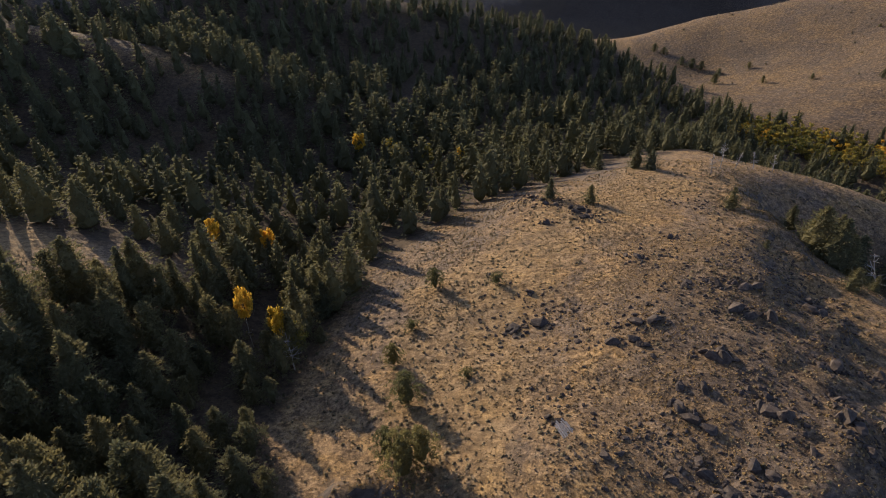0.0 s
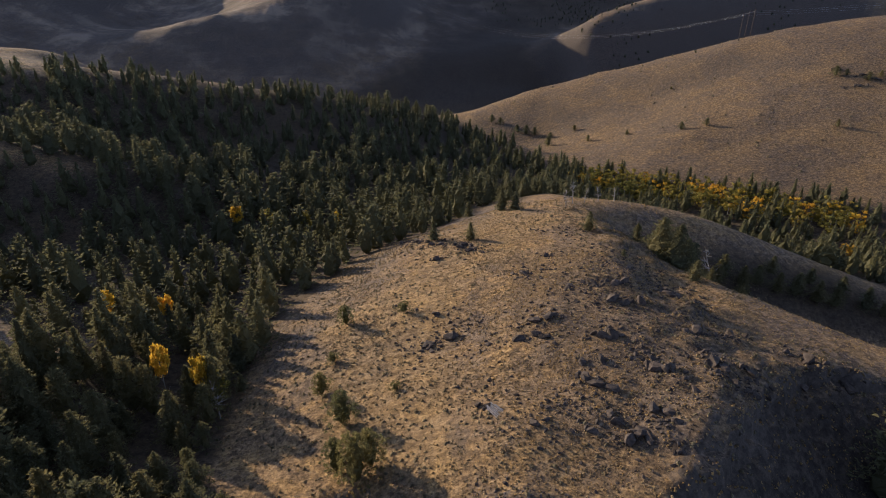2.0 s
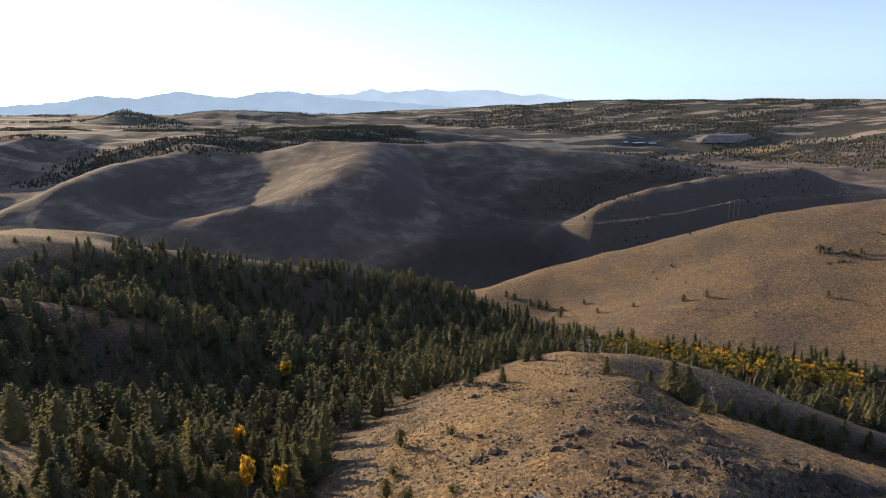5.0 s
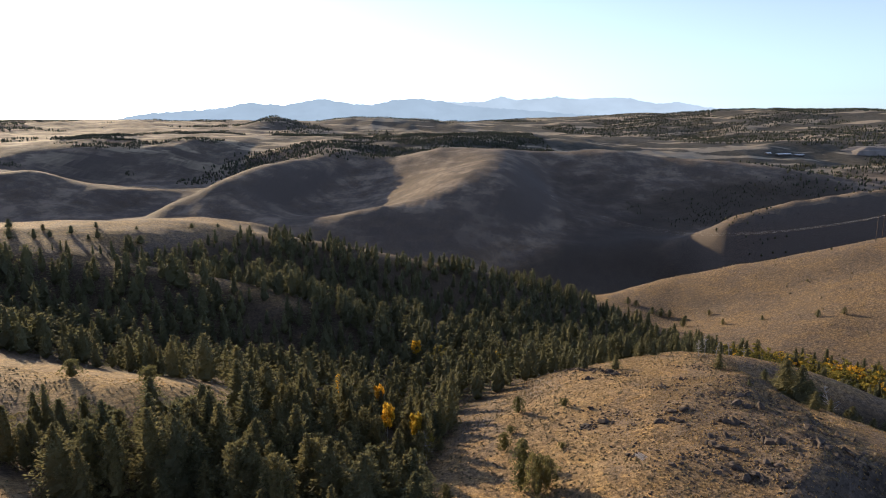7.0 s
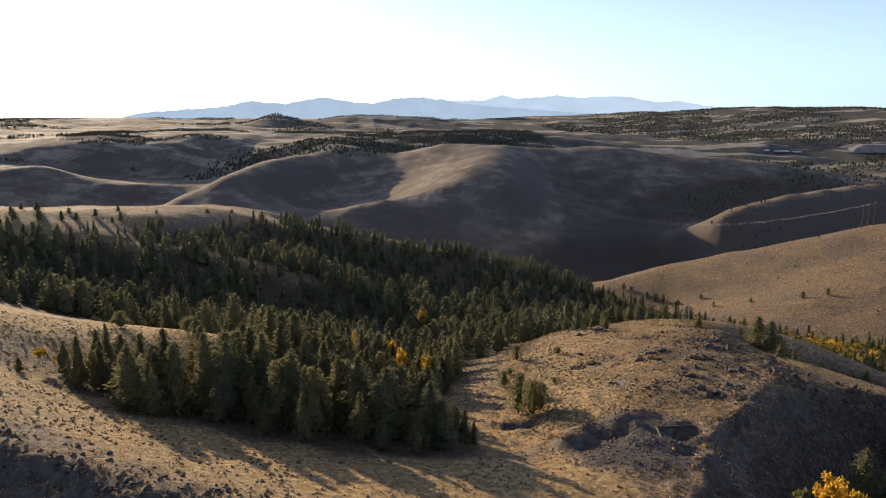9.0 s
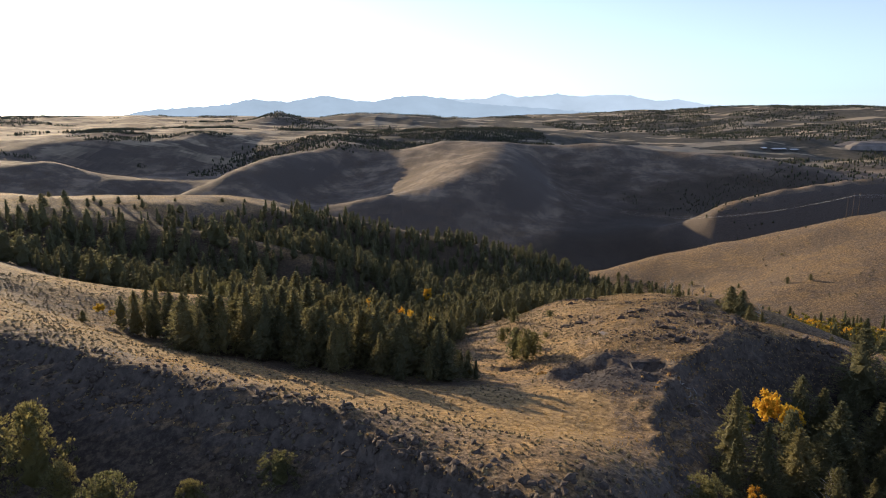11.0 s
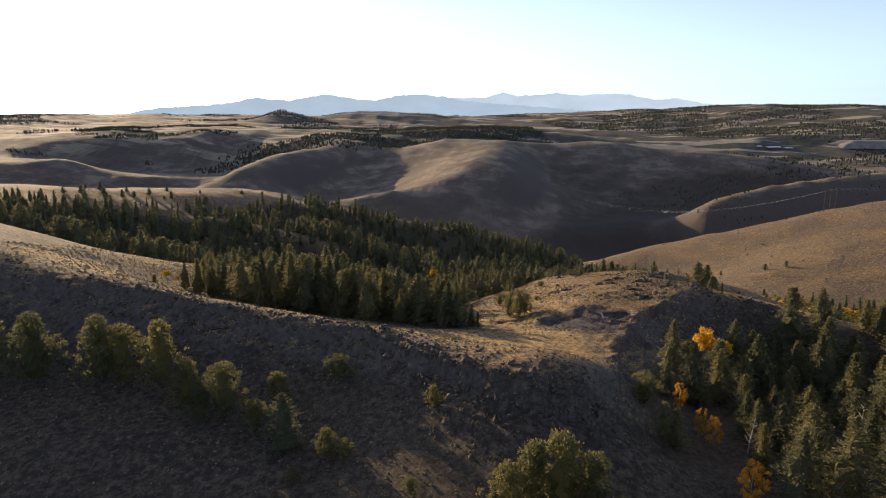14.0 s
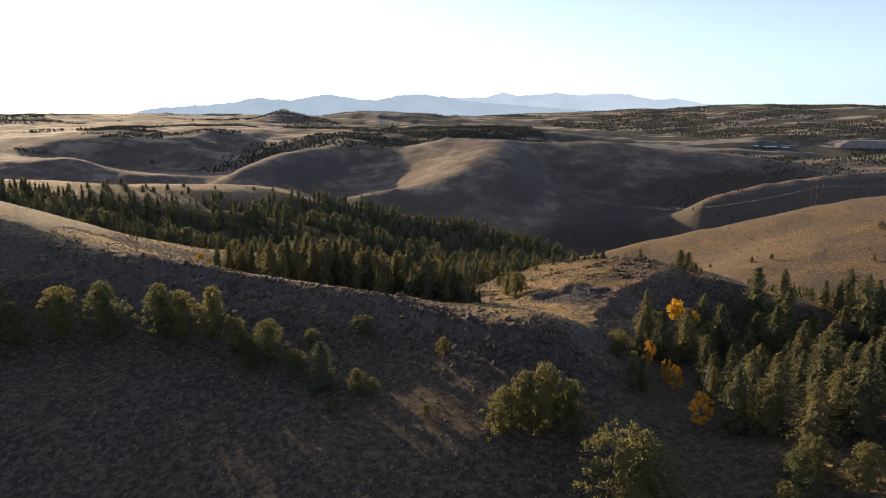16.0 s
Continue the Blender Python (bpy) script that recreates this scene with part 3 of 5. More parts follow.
for key, w in (("litter_and_shade", litter_and_shade), ("scrub_and_shade", scrub_and_shade), ("straw", straw)):
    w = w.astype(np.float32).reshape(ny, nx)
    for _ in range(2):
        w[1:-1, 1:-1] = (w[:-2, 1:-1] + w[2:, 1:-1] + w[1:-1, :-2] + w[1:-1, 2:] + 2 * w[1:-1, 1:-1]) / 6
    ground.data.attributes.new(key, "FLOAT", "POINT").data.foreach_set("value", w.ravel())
tagged(ground, "rolling dry grass and sagebrush hills with stony slopes", "ground", kind="structure")


# ---- building helpers ----
def part(name, me, parent, label=""):
    ob = new(name, me)
    ob.parent = parent
    if label:
        ob["label"] = label
    return ob


def thing(name, x, y, z, label, category, group="", turn=0.0, size=1.0):
    e = new(name)
    e.empty_display_size = 0.5
    e.matrix_basis = pose(x, y, z, 0, 0, turn) @ Matrix.Diagonal((size, size, size, 1))
    return tagged(e, label, category, group)


def tube(points, radii, sides=6):
    """A tapered tube along points, as (verts, quads)."""
    points = np.asarray(points, float)
    vs, fs = [], []
    for i, (p, r) in enumerate(zip(points, radii)):
        d = points[min(i + 1, len(points) - 1)] - points[max(i - 1, 0)]
        d /= np.linalg.norm(d)
        a = np.cross(d, (0.31, 0.95, 0.1))
        a /= np.linalg.norm(a)
        b = np.cross(d, a)
        for k in range(sides):
            w = 2 * math.pi * k / sides
            vs.append(p + r * (math.cos(w) * a + math.sin(w) * b))
        if i:
            o = (i - 1) * sides
            fs += [(o + k, o + (k + 1) % sides, o + sides + (k + 1) % sides, o + sides + k) for k in range(sides)]
    return np.array(vs), np.array(fs)


def joined(pieces):
    vs, fs, o = [], [], 0
    for v, f in pieces:
        vs.append(v)
        fs.append(np.asarray(f) + o)
        o += len(v)
    return np.concatenate(vs), np.concatenate(fs)


def sprays(centres, along_dir, size, r, flat=0.5, width=0.42):
    """Small pointed sprays (diamonds) about the centres, roughly along the given directions."""
    n = len(centres)
    d = along_dir + r.normal(0, flat, (n, 3))
    d /= np.linalg.norm(d, axis=1)[:, None]
    s = np.cross(d, r.normal(0, 1, (n, 3)))
    s /= np.linalg.norm(s, axis=1)[:, None] + 1e-6
    size = np.asarray(size)[:, None]
    v = np.stack([centres - d * size * 0.5, centres + s * size * width * 0.5, centres + d * size * 0.5, centres - s * size * width * 0.5], 1)
    return v.reshape(-1, 3), np.arange(4 * n).reshape(n, 4)


def core(h, rad, low, power, seed, sides, rings, r, share=0.5):
    """A ragged cone under the needle sprays, as quads."""
    vs, fs = [], []
    for i in range(rings + 1):
        f = low + (0.97 - low) * i / rings
        for k in range(sides):
            a = 2 * math.pi * (k + 0.5 * (i % 2)) / sides
            lump = 1 + 0.22 * math.sin(a * 2 + f * 9 + seed) + 0.12 * math.sin(a * 3 - f * 17)
            q = share * rad * max(1 - f, 0.01) ** power * lump * r.uniform(0.72, 1.12) * min(1, (f - low) / 0.10 + 0.35)
            vs.append((math.cos(a) * q, math.sin(a) * q, f * h + r.normal(0, 0.012 * h)))
        if i:
            o = (i - 1) * sides
            fs += [(o + k, o + (k + 1) % sides, o + sides + (k + 1) % sides, o + sides + k) for k in range(sides)]
    return np.array(vs), np.array(fs)


def fir_crown(seed, h=1.0, rad=0.2, branches=110, tufts=9, spray=0.05, low=0.06, power=0.75, up=0.1, sides=12, rings=14):
    """Crown of a conifer of height h: whorls of drooping branches hung with needle sprays."""
    r = np.random.default_rng(seed)
    f = low + (1 - low) * ((np.arange(branches) + r.random(branches)) / branches) ** 1.15
    az = np.arange(branches) * 2.399 + r.normal(0, 0.3, branches)
    lump = 1 + 0.22 * np.sin(az * 2 + f * 9 + seed) + 0.14 * np.sin(az * 3 - f * 17) + 0.10 * np.sin(az * 5 + f * 31)
    L = rad * np.clip(1 - f, 0.015, 1) ** power * r.uniform(0.8, 1.18, branches) * lump
    L *= np.clip((f - low) / 0.10 + 0.45, 0, 1)
    c, d = [], []
    for k in range(tufts):
        s = (k + r.random(branches)) / tufts
        s = 0.58 + 0.50 * s
        droop = -0.30 * s * s + up * s + 0.35 * f * s
        side = r.normal(0, 0.13, branches) * s
        c.append(np.stack([np.cos(az + side) * L * s, np.sin(az + side) * L * s, f * h + L * droop], 1) + r.normal(0, 0.008 * h, (branches, 3)))
        d.append(np.stack([np.cos(az + side), np.sin(az + side), 0.25 + 0.6 * f - 0.2 * s], 1))
    c, d = np.concatenate(c), np.concatenate(d)
    return joined([core(h, rad, low, power, seed, sides, rings, r), sprays(c, d, h * spray * r.uniform(0.7, 1.35, len(c)), r, 0.45, 0.4)])


def round_crown(seed, h=1.0, rad=0.33, clumps=26, leaves=60, leaf=0.045, low=0.2, clump=0.10):
    """Crown of clumps of leaves about the ends of limbs, with gaps."""
    r = np.random.default_rng(seed)
    f = low + (0.97 - low) * r.random(clumps) ** 0.85
    az = np.arange(clumps) * 2.399 + r.normal(0, 0.4, clumps)
    mid = (low + 1) / 2
    env = np.sqrt(np.clip(1 - ((f - mid) / (1.06 - mid)) ** 2, 0.03, 1))
    R = rad * env * r.uniform(0.25, 1.0, clumps) ** 0.7
    cc = np.stack([np.cos(az) * R, np.sin(az) * R, f * h], 1)
    c = np.repeat(cc, leaves, 0)
    o = r.normal(0, 1, c.shape)
    o /= np.linalg.norm(o, axis=1)[:, None]
    big = np.repeat(clump * h * r.uniform(0.7, 1.3, clumps), leaves)
    c = c + o * (big * r.uniform(0.55, 1.08, len(c)))[:, None] * (1, 1, 0.8)
    hearts = []
    for k in range(clumps):
        q = big[k * leaves] * 0.6
        ring = [(0.45 * q, -0.8 * q), (q, 0), (0.35 * q, 0.8 * q)]
        v = [(cc[k][0] + rr * math.cos(a), cc[k][1] + rr * math.sin(a), cc[k][2] + zz) for rr, zz in ring for a in np.arange(5) * 1.2566 + r.uniform(0, 1, 5) * 0.6]
        f = [(5 * i + m, 5 * i + (m + 1) % 5, 5 * i + 5 + (m + 1) % 5, 5 * i + 5 + m) for i in range(2) for m in range(5)]
        hearts.append((np.array(v), np.array(f)))
    leafy = sprays(c, o + (0, 0, 0.3), h * leaf * r.uniform(0.7, 1.4, len(c)), r, 0.6, 0.5)
    return joined(hearts + [leafy])


def pine_crown(seed, rad=0.48, clumps=120, n=30, spray=0.034, low=0.06, round_top=0.55, knob=(0.045, 0.085)):
    """Full rounded pine crown: clumps of upward needle sprays at the branch ends over a dark heart, with gaps between the boughs."""
    r = np.random.default_rng(seed)
    f = low + (0.96 - low) * ((np.arange(clumps) + r.random(clumps)) / clumps) ** 0.9
    az = np.arange(clumps) * 2.399 + r.normal(0, 0.35, clumps)
    bough = 1 + 0.24 * np.sin(2 * az + 7 * f + seed) + 0.15 * np.sin(3 * az - 11 * f)
    env = rad * 1.12 * np.clip(1 - f, 0.0, 1) ** round_top * np.clip((f - low) / 0.2 + 0.75, 0, 1) * bough
    R = env * r.uniform(0.55, 1.05, clumps)
    c = np.stack([np.cos(az) * R, np.sin(az) * R, f + 0.05 * R / rad], 1)
    size = r.uniform(*knob, clumps)
    pieces = []
    for k in range(clumps):
        o = r.normal(0, 1, (n, 3)) + (0.5 * math.cos(az[k]), 0.5 * math.sin(az[k]), 0.7)
        o /= np.linalg.norm(o, axis=1)[:, None]
        p = c[k] + o * size[k] * (0.35 + 0.75 * r.random((n, 1))) * (1, 1, 0.8)
        pieces.append(sprays(p, o + (0, 0, 0.35), spray * r.uniform(0.7, 1.4, n), r, 0.35, 0.42))
    rings, sides = 9, 10
    v, q = [], []
    for i in range(rings + 1):
        g = low + 0.03 + (0.84 - low) * i / rings
        for j in range(sides):
            a = 2 * math.pi * (j + 0.5 * (i % 2)) / sides
            e = 0.46 * rad * (1 - g) ** round_top * min(1, (g - low) / 0.25 + 0.25) * (1 + 0.24 * math.sin(2 * a + 7 * g + seed)) * r.uniform(0.6, 1.15)
            v.append((math.cos(a) * e, math.sin(a) * e, g + r.normal(0, 0.015)))
        if i:
            o = (i - 1) * sides
            q += [(o + j, o + (j + 1) % sides, o + sides + (j + 1) % sides, o + sides + j) for j in range(sides)]
    return joined([(np.array(v), np.array(q))] + pieces)


def trunk_mesh(name, h, r0, material, seed, limbs=0, lean=0.02, reach=0.3):
    r = np.random.default_rng(seed)
    z = np.linspace(-0.06, 0.96, 7) * h
    pts = np.stack([np.cumsum(r.normal(0, lean * h / 3, 7)) * (z > 0), np.cumsum(r.normal(0, lean * h / 3, 7)) * (z > 0), z], 1)
    ps = [tube(pts, r0 * np.linspace(1, 0.12, 7))]
    for k in range(limbs):
        i = 2 + k % 4
        a = k * 2.399
        p = pts[i]
        q = p + h * reach * r.uniform(0.5, 1) * np.array([math.cos(a), math.sin(a), 0.55])
        m = (p + q) / 2 + (0, 0, -0.03 * h)
        ps.append(tube([p, m, q], [r0 * 0.45, r0 * 0.3, r0 * 0.08], 5))
    return mesh_from(name, *joined(ps), material, True)


# tree kinds, each a trunk and a crown for a tree one metre tall
FIRS = [(trunk_mesh("trunk", 1, 0.016, BARK, 40 + s), mesh_from("crown", *fir_crown(s, 1, rad, 190, 10, 0.035, low, pw), NEEDLES))
        for s, rad, low, pw in ((1, 0.29, 0.03, 0.85), (2, 0.33, 0.02, 0.76), (3, 0.26, 0.04, 0.82), (4, 0.36, 0.03, 0.70), (5, 0.31, 0.05, 0.80))]
PINES = [(trunk_mesh("trunk", 0.8, 0.022, BARK, 50 + s, 7), mesh_from("crown", *pine_crown(s, rad, clumps, 28, 0.037, 0.06, top), PINE))
         for s, rad, clumps, top in ((11, 0.50, 150, 0.52), (12, 0.56, 170, 0.45), (13, 0.42, 130, 0.62))]
BUSHY = [(trunk_mesh("trunk", 0.8, 0.02, BARK, 55 + s, 4), mesh_from("crown", *pine_crown(30 + s, rad, 150, 13, 0.040, 0.04, top, (0.030, 0.062)), NEEDLES))
         for s, rad, top in ((1, 0.32, 0.80), (2, 0.36, 0.74), (3, 0.29, 0.88))]
FAR_FIRS = [(trunk_mesh("trunk", 1, 0.02, BARK, 45 + s), mesh_from("crown", *fir_crown(20 + s, 1, 0.32 + 0.03 * s, 80, 4, 0.075, 0.02, 0.75 - 0.08 * s, 0.1, 8, 6), NEEDLES)) for s in range(3)]
ASPENS = {}
FAR_ASPENS = {}
for key, m in (("gold", GOLD), ("olive", OLIVE), ("rust", RUST)):
    ASPENS[key] = []
    wide, low = {"gold": (0.26, 0.58), "olive": (0.33, 0.18), "rust": (0.38, 0.12)}[key]
    for s in (21, 22):
        v, f = round_crown(s, 1, wide, 40, 34, 0.05, low, 0.10 if key == "rust" else 0.08)
        ASPENS[key].append((trunk_mesh("trunk", 0.92, 0.014, PALE_BARK, 60 + s, 7, 0.03, 0.22), mesh_from("crown", v, f, m)))


for key, m in (("gold", GOLD), ("olive", OLIVE)):
    FAR_ASPENS[key] = [(trunk_mesh("trunk", 0.8, 0.016, PALE_BARK, 66 + s, 3, 0.03, 0.22), mesh_from("crown", *round_crown(25 + s, 1, 0.36, 16, 16, 0.09, 0.12, 0.12), m)) for s in range(2)]


def plant(kind, name, x, y, h, label, category, group="", wide=1.0, turn=None, sink=0.0):
    trunk, crown = kind
    e = thing(name, x, y, h1(x, y) - sink, label, category, group, (x * 37 + y * 91) % 360 if turn is None else turn)
    e.matrix_basis = e.matrix_basis @ Matrix.Diagonal((h * wide, h * wide, h, 1))
    part("trunk", trunk, e)
    part("crown", crown, e)
    return e


def scatter(poly, gap, seed, wobble=4.0):
    """Places in a polygon, on a jittered grid, with an uneven edge."""
    r = np.random.default_rng(seed)
    p = np.array(poly, float)
    gx, gy = np.meshgrid(np.arange(p[:, 0].min(), p[:, 0].max(), gap), np.arange(p[:, 1].min(), p[:, 1].max(), gap))
    x = gx.ravel() + r.uniform(-0.48, 0.48, gx.size) * gap
    y = gy.ravel() + r.uniform(-0.48, 0.48, gx.size) * gap
    ok = inside(poly, x + wobble * vnoise(x, y, 14, seed), y + wobble * vnoise(x, y, 14, seed + 5))
    return x[ok], y[ok]


# ---- forest ----
trees = []          # x, y, height, kind
for poly, gap, seed, lo, hi in ((GROVE, 5.6, 1, 10, 18.5), (GULCH, 7.2, 2, 11, 20), (CREEK, 5.8, 3, 7, 13), (FOREST, 7.2, 4, 8, 17)):
    x, y = scatter(poly, gap, seed)
    r = np.random.default_rng(seed + 30)
    hh = r.uniform(lo, hi, len(x)) * (0.85 + 0.25 * vnoise(x, y, 30, seed))
    keep = r.random(len(x)) < 0.93
    if poly is GROVE:
        hh *= 0.52 + 0.48 * np.clip((distance_to([(-74, 34), (-58, 30), (-42, 26), (-28, 24), (-20, 30), (-22, 44), (-27, 60)], x, y) - 1) / 12, 0, 1)
    if poly is FOREST:
        hh *= 0.55 + 0.45 * np.clip(distance_to(LINES["left_crest"], x, y) / 40, 0, 1)
        keep &= ~inside(RIB_BARE, x, y)
    if poly is GULCH:
        keep &= distance_to([(15, -24), (16, -36), (13, -56), (9, -70)], x, y) > 3.8
        keep &= ~inside([(8, 2), (22, 3), (30, 1), (36, 4), (44, 8), (58, 18), (68, 36), (60, 46), (20, 30)], x, y)
    keep &= ~(inside(ASPENS_AT, x, y) & (r.random(len(x)) < 0.65))
    keep &= ~((x > 100) & (x < 200) & (y > 190) & (y < 320) & (x + 0.8 * y < 360) & (r.random(len(x)) < 0.35))
    trees += [(a, b, c, seed) for a, b, c, k in zip(x, y, hh, keep) if k]
trees = np.array(trees)
near = (trees[:, 1] < 100) & (trees[:, 0] > -125) & (trees[:, 0] < 155)
order = np.argsort(np.hypot(trees[:, 0] + 10, (trees[:, 1] - 0)) + 1e6 * ~near)[:295]
single = np.zeros(len(trees), bool)
single[order] = True
single &= near
for i, (x, y, h, seed) in enumerate(trees[single]):
    pine = (int(x * 7 + y * 13) % 5) < (2 if seed == 1 else 1)
    if pine:
        plant(BUSHY[i % 3], "pine_tree", x, y, h * 0.92, "olive green bushy pine among the firs", "tree", "pines of the grove and gulch", 0.9 + 0.3 * ((i * 0.618) % 1))
    else:
        plant(FIRS[i % 5], "fir_tree", x, y, h, "dark green fir tree in a dense stand", "tree", "firs of the grove and gulch", 1.0 + 0.35 * ((i * 0.618) % 1))


def many(name, places, kinds, material, label, category, turn_seed, wide=(0.85, 1.2)):
    """All the plants of a far stand, joined in one mesh. kinds: (verts, quads) one metre tall."""
    r = np.random.default_rng(turn_seed)
    x, y, h = places.T[:3]
    z = height(x, y)
    which = r.integers(0, len(kinds), len(x))
    vs, fs, o = [], [], 0
    for k, (v, f) in enumerate(kinds):
        s = which == k
        a, w = r.uniform(0, 6.283, s.sum()), r.uniform(*wide, s.sum())
        ca, sa = np.cos(a) * w, np.sin(a) * w
        vx = (v[:, 0] * ca[:, None] - v[:, 1] * sa[:, None]) * h[s][:, None] + x[s][:, None]
        vy = (v[:, 0] * sa[:, None] + v[:, 1] * ca[:, None]) * h[s][:, None] + y[s][:, None]
        vz = v[:, 2] * h[s][:, None] + z[s][:, None] - 0.1
        vs.append(np.stack([vx, vy, vz], -1).reshape(-1, 3))
        fs.append((f[None] + (np.arange(s.sum()) * len(v))[:, None, None]).reshape(-1, f.shape[1]) + o)
        o += vs[-1].shape[0]
    ob = new(name, mesh_from(name, np.concatenate(vs), np.concatenate(fs), material))
    return tagged(ob, label, category, kind="stuff")


SMALL_FIRS = [fir_crown(70 + k, 1, wide, 60, 3, 0.066, 0.02, pw, 0.1, 6, 6) for k, (wide, pw) in enumerate(((0.29, 0.76), (0.34, 0.66), (0.38, 0.58), (0.26, 0.86)))]
middle = ~single & (trees[:, 1] < 132) & (trees[:, 0] > -170) & (trees[:, 0] < 160)
MIDDLE_FIRS = [fir_crown(80 + k, 1, wide, 130, 5, 0.048, 0.02, pw, 0.1, 8, 9) for k, (wide, pw) in enumerate(((0.27, 0.80), (0.32, 0.72), (0.36, 0.66)))]
many("fir_stand", trees[middle], MIDDLE_FIRS, NEEDLES, "dense dark green firs at the edge of the forest", "forest", 89, (1.0, 1.35))
many("fir_forest", trees[~single & ~middle], SMALL_FIRS, NEEDLES, "dense dark green fir forest on the slopes and in the draw", "forest", 90, (1.05, 1.5))
TINY_FIRS = [joined([core(1, 0.36 + 0.05 * s, 0.02, 0.6, s, 5, 3, np.random.default_rng(60 + s), 1.0)]) for s in range(3)]
MINI_FIRS = [core(1, 0.34 + 0.05 * s, 0.02, 0.6, s, 4, 2, np.random.default_rng(s), 1.0) for s in range(3)]
r = np.random.default_rng(5)
px, py = r.uniform(-2600, 2600, 80000), r.uniform(560, 3600, 80000)
dens = fbm(px, py, 300, 4, 31) + 0.30 * np.clip((px - 100) / 900, -0.7, 1.3) + 0.30 * np.clip((py - 1300) / 1500, -0.5, 1)
gorge = inside(GORGE_SHADE, px, py)
ok = ~gorge & ((py > 1300) | (px > 700)) & (dens > 0.56 + 0.02 * (py > 1500)) & (np.abs(px + 40) < 0.90 * (py + 170) + 200)
tall = r.uniform(6.5, 13, len(px))
a, b = ok & (py < 1500), ok & (py >= 1500)
sx, sy = scatter([(320, 690), (420, 700), (560, 700), (760, 720), (760, 860), (520, 850), (380, 800)], 13.0, 13, 20)
ux, uy = scatter(VALLEY, 11.0, 14, 40)
vx, vy = scatter([(-330, 1420), (-120, 1385), (-90, 1500), (-40, 1640), (-340, 1640)], 12.0, 18, 30)
sx, sy = np.r_[sx, ux, vx], np.r_[sy, uy, vy]
some = fbm(sx, sy, 70, 3, 71) > 0.06 + 0.10 * (sy < 1300)
many("far_woods", np.concatenate([np.c_[sx[some], sy[some], r.uniform(2, 4.5, some.sum()) + 3.0 * (sy[some] > 1350)], np.c_[px[a], py[a], 0.55 * tall[a]]]), TINY_FIRS, FAR_NEEDLES_SHADED, "scattered dark conifer woods on distant hills", "forest", 91)
cx, cy = r.uniform(-1000, 350, 36000), r.uniform(1420, 2350, 36000)
stand = fbm(cx, cy * 1.8, 210, 4, 83) > 0.15 + 0.12 * (cy < 1600)
kx, ky = scatter([(-740, 2600), (-500, 2620), (-480, 2740), (-720, 2740)], 12.0, 15, 30)
wx, wy = scatter([(-460, 2840), (140, 2860), (150, 3000), (-460, 2990)], 13.0, 16, 30)
many("far_upland_woods", np.concatenate([np.c_[px[b], py[b], 0.72 * tall[b]], np.c_[cx[stand], cy[stand], r.uniform(3, 6.5, stand.sum())], np.c_[np.r_[kx, wx], np.r_[ky, wy], r.uniform(4, 7, len(kx) + len(wx))]]), MINI_FIRS, FAR_NEEDLES_SHADED, "dark conifer woods with clearings on the far upland", "forest", 92)

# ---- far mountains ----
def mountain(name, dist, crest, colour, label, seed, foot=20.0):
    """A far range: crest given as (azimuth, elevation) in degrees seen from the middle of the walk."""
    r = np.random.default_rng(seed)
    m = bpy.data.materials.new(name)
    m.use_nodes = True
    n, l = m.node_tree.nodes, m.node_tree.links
    # flat glow; the haze in front of the range is put into its colour
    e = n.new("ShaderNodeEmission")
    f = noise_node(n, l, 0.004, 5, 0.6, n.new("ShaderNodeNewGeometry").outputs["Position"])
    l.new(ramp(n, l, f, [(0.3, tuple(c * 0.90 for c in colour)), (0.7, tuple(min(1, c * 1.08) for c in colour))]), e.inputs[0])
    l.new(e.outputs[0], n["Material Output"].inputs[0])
    az = np.linspace(crest[0][0], crest[-1][0], 520)
    el = np.interp(az, [c[0] for c in crest], [c[1] for c in crest])
    el = el + 0.035 * vnoise(az * 10, az * 0 + seed, 6, seed) + 0.045 * vnoise(az * 10, az * 0, 2.6, seed + 2) + 0.025 * vnoise(az * 10, az * 0, 1.1, seed + 3)
    ex, ey, ez = -36.0, -110.0, 90.0
    a = np.radians(az)
    top = np.stack([ex + dist * np.sin(a), ey + dist * np.cos(a), ez + dist * np.tan(np.radians(el))], 1)
    low = np.stack([ex + (dist - 350) * np.sin(a), ey + (dist - 350) * np.cos(a), np.full(len(a), foot)], 1)
    back = np.stack([ex + (dist + 120) * np.sin(a), ey + (dist + 120) * np.cos(a), np.full(len(a), foot)], 1)
    v = np.concatenate([low, top, back])
    k = len(a)
    i = np.arange(k - 1)
    f = np.concatenate([np.stack([i + o, i + 1 + o, i + 1 + k + o, i + k + o], 1) for o in (0, k)])
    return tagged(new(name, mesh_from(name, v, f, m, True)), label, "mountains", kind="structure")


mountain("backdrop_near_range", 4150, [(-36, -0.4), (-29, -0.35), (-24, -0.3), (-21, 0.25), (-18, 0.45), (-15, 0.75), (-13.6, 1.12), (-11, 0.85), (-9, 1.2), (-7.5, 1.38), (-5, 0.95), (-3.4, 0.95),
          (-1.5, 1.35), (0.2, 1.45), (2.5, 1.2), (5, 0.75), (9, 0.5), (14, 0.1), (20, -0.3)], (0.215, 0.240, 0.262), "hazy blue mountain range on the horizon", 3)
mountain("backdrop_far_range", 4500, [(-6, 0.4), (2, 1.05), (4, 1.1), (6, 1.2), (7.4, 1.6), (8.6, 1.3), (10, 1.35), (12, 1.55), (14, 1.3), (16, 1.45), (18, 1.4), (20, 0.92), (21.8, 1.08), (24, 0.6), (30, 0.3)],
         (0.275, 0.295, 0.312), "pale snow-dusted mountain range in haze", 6)

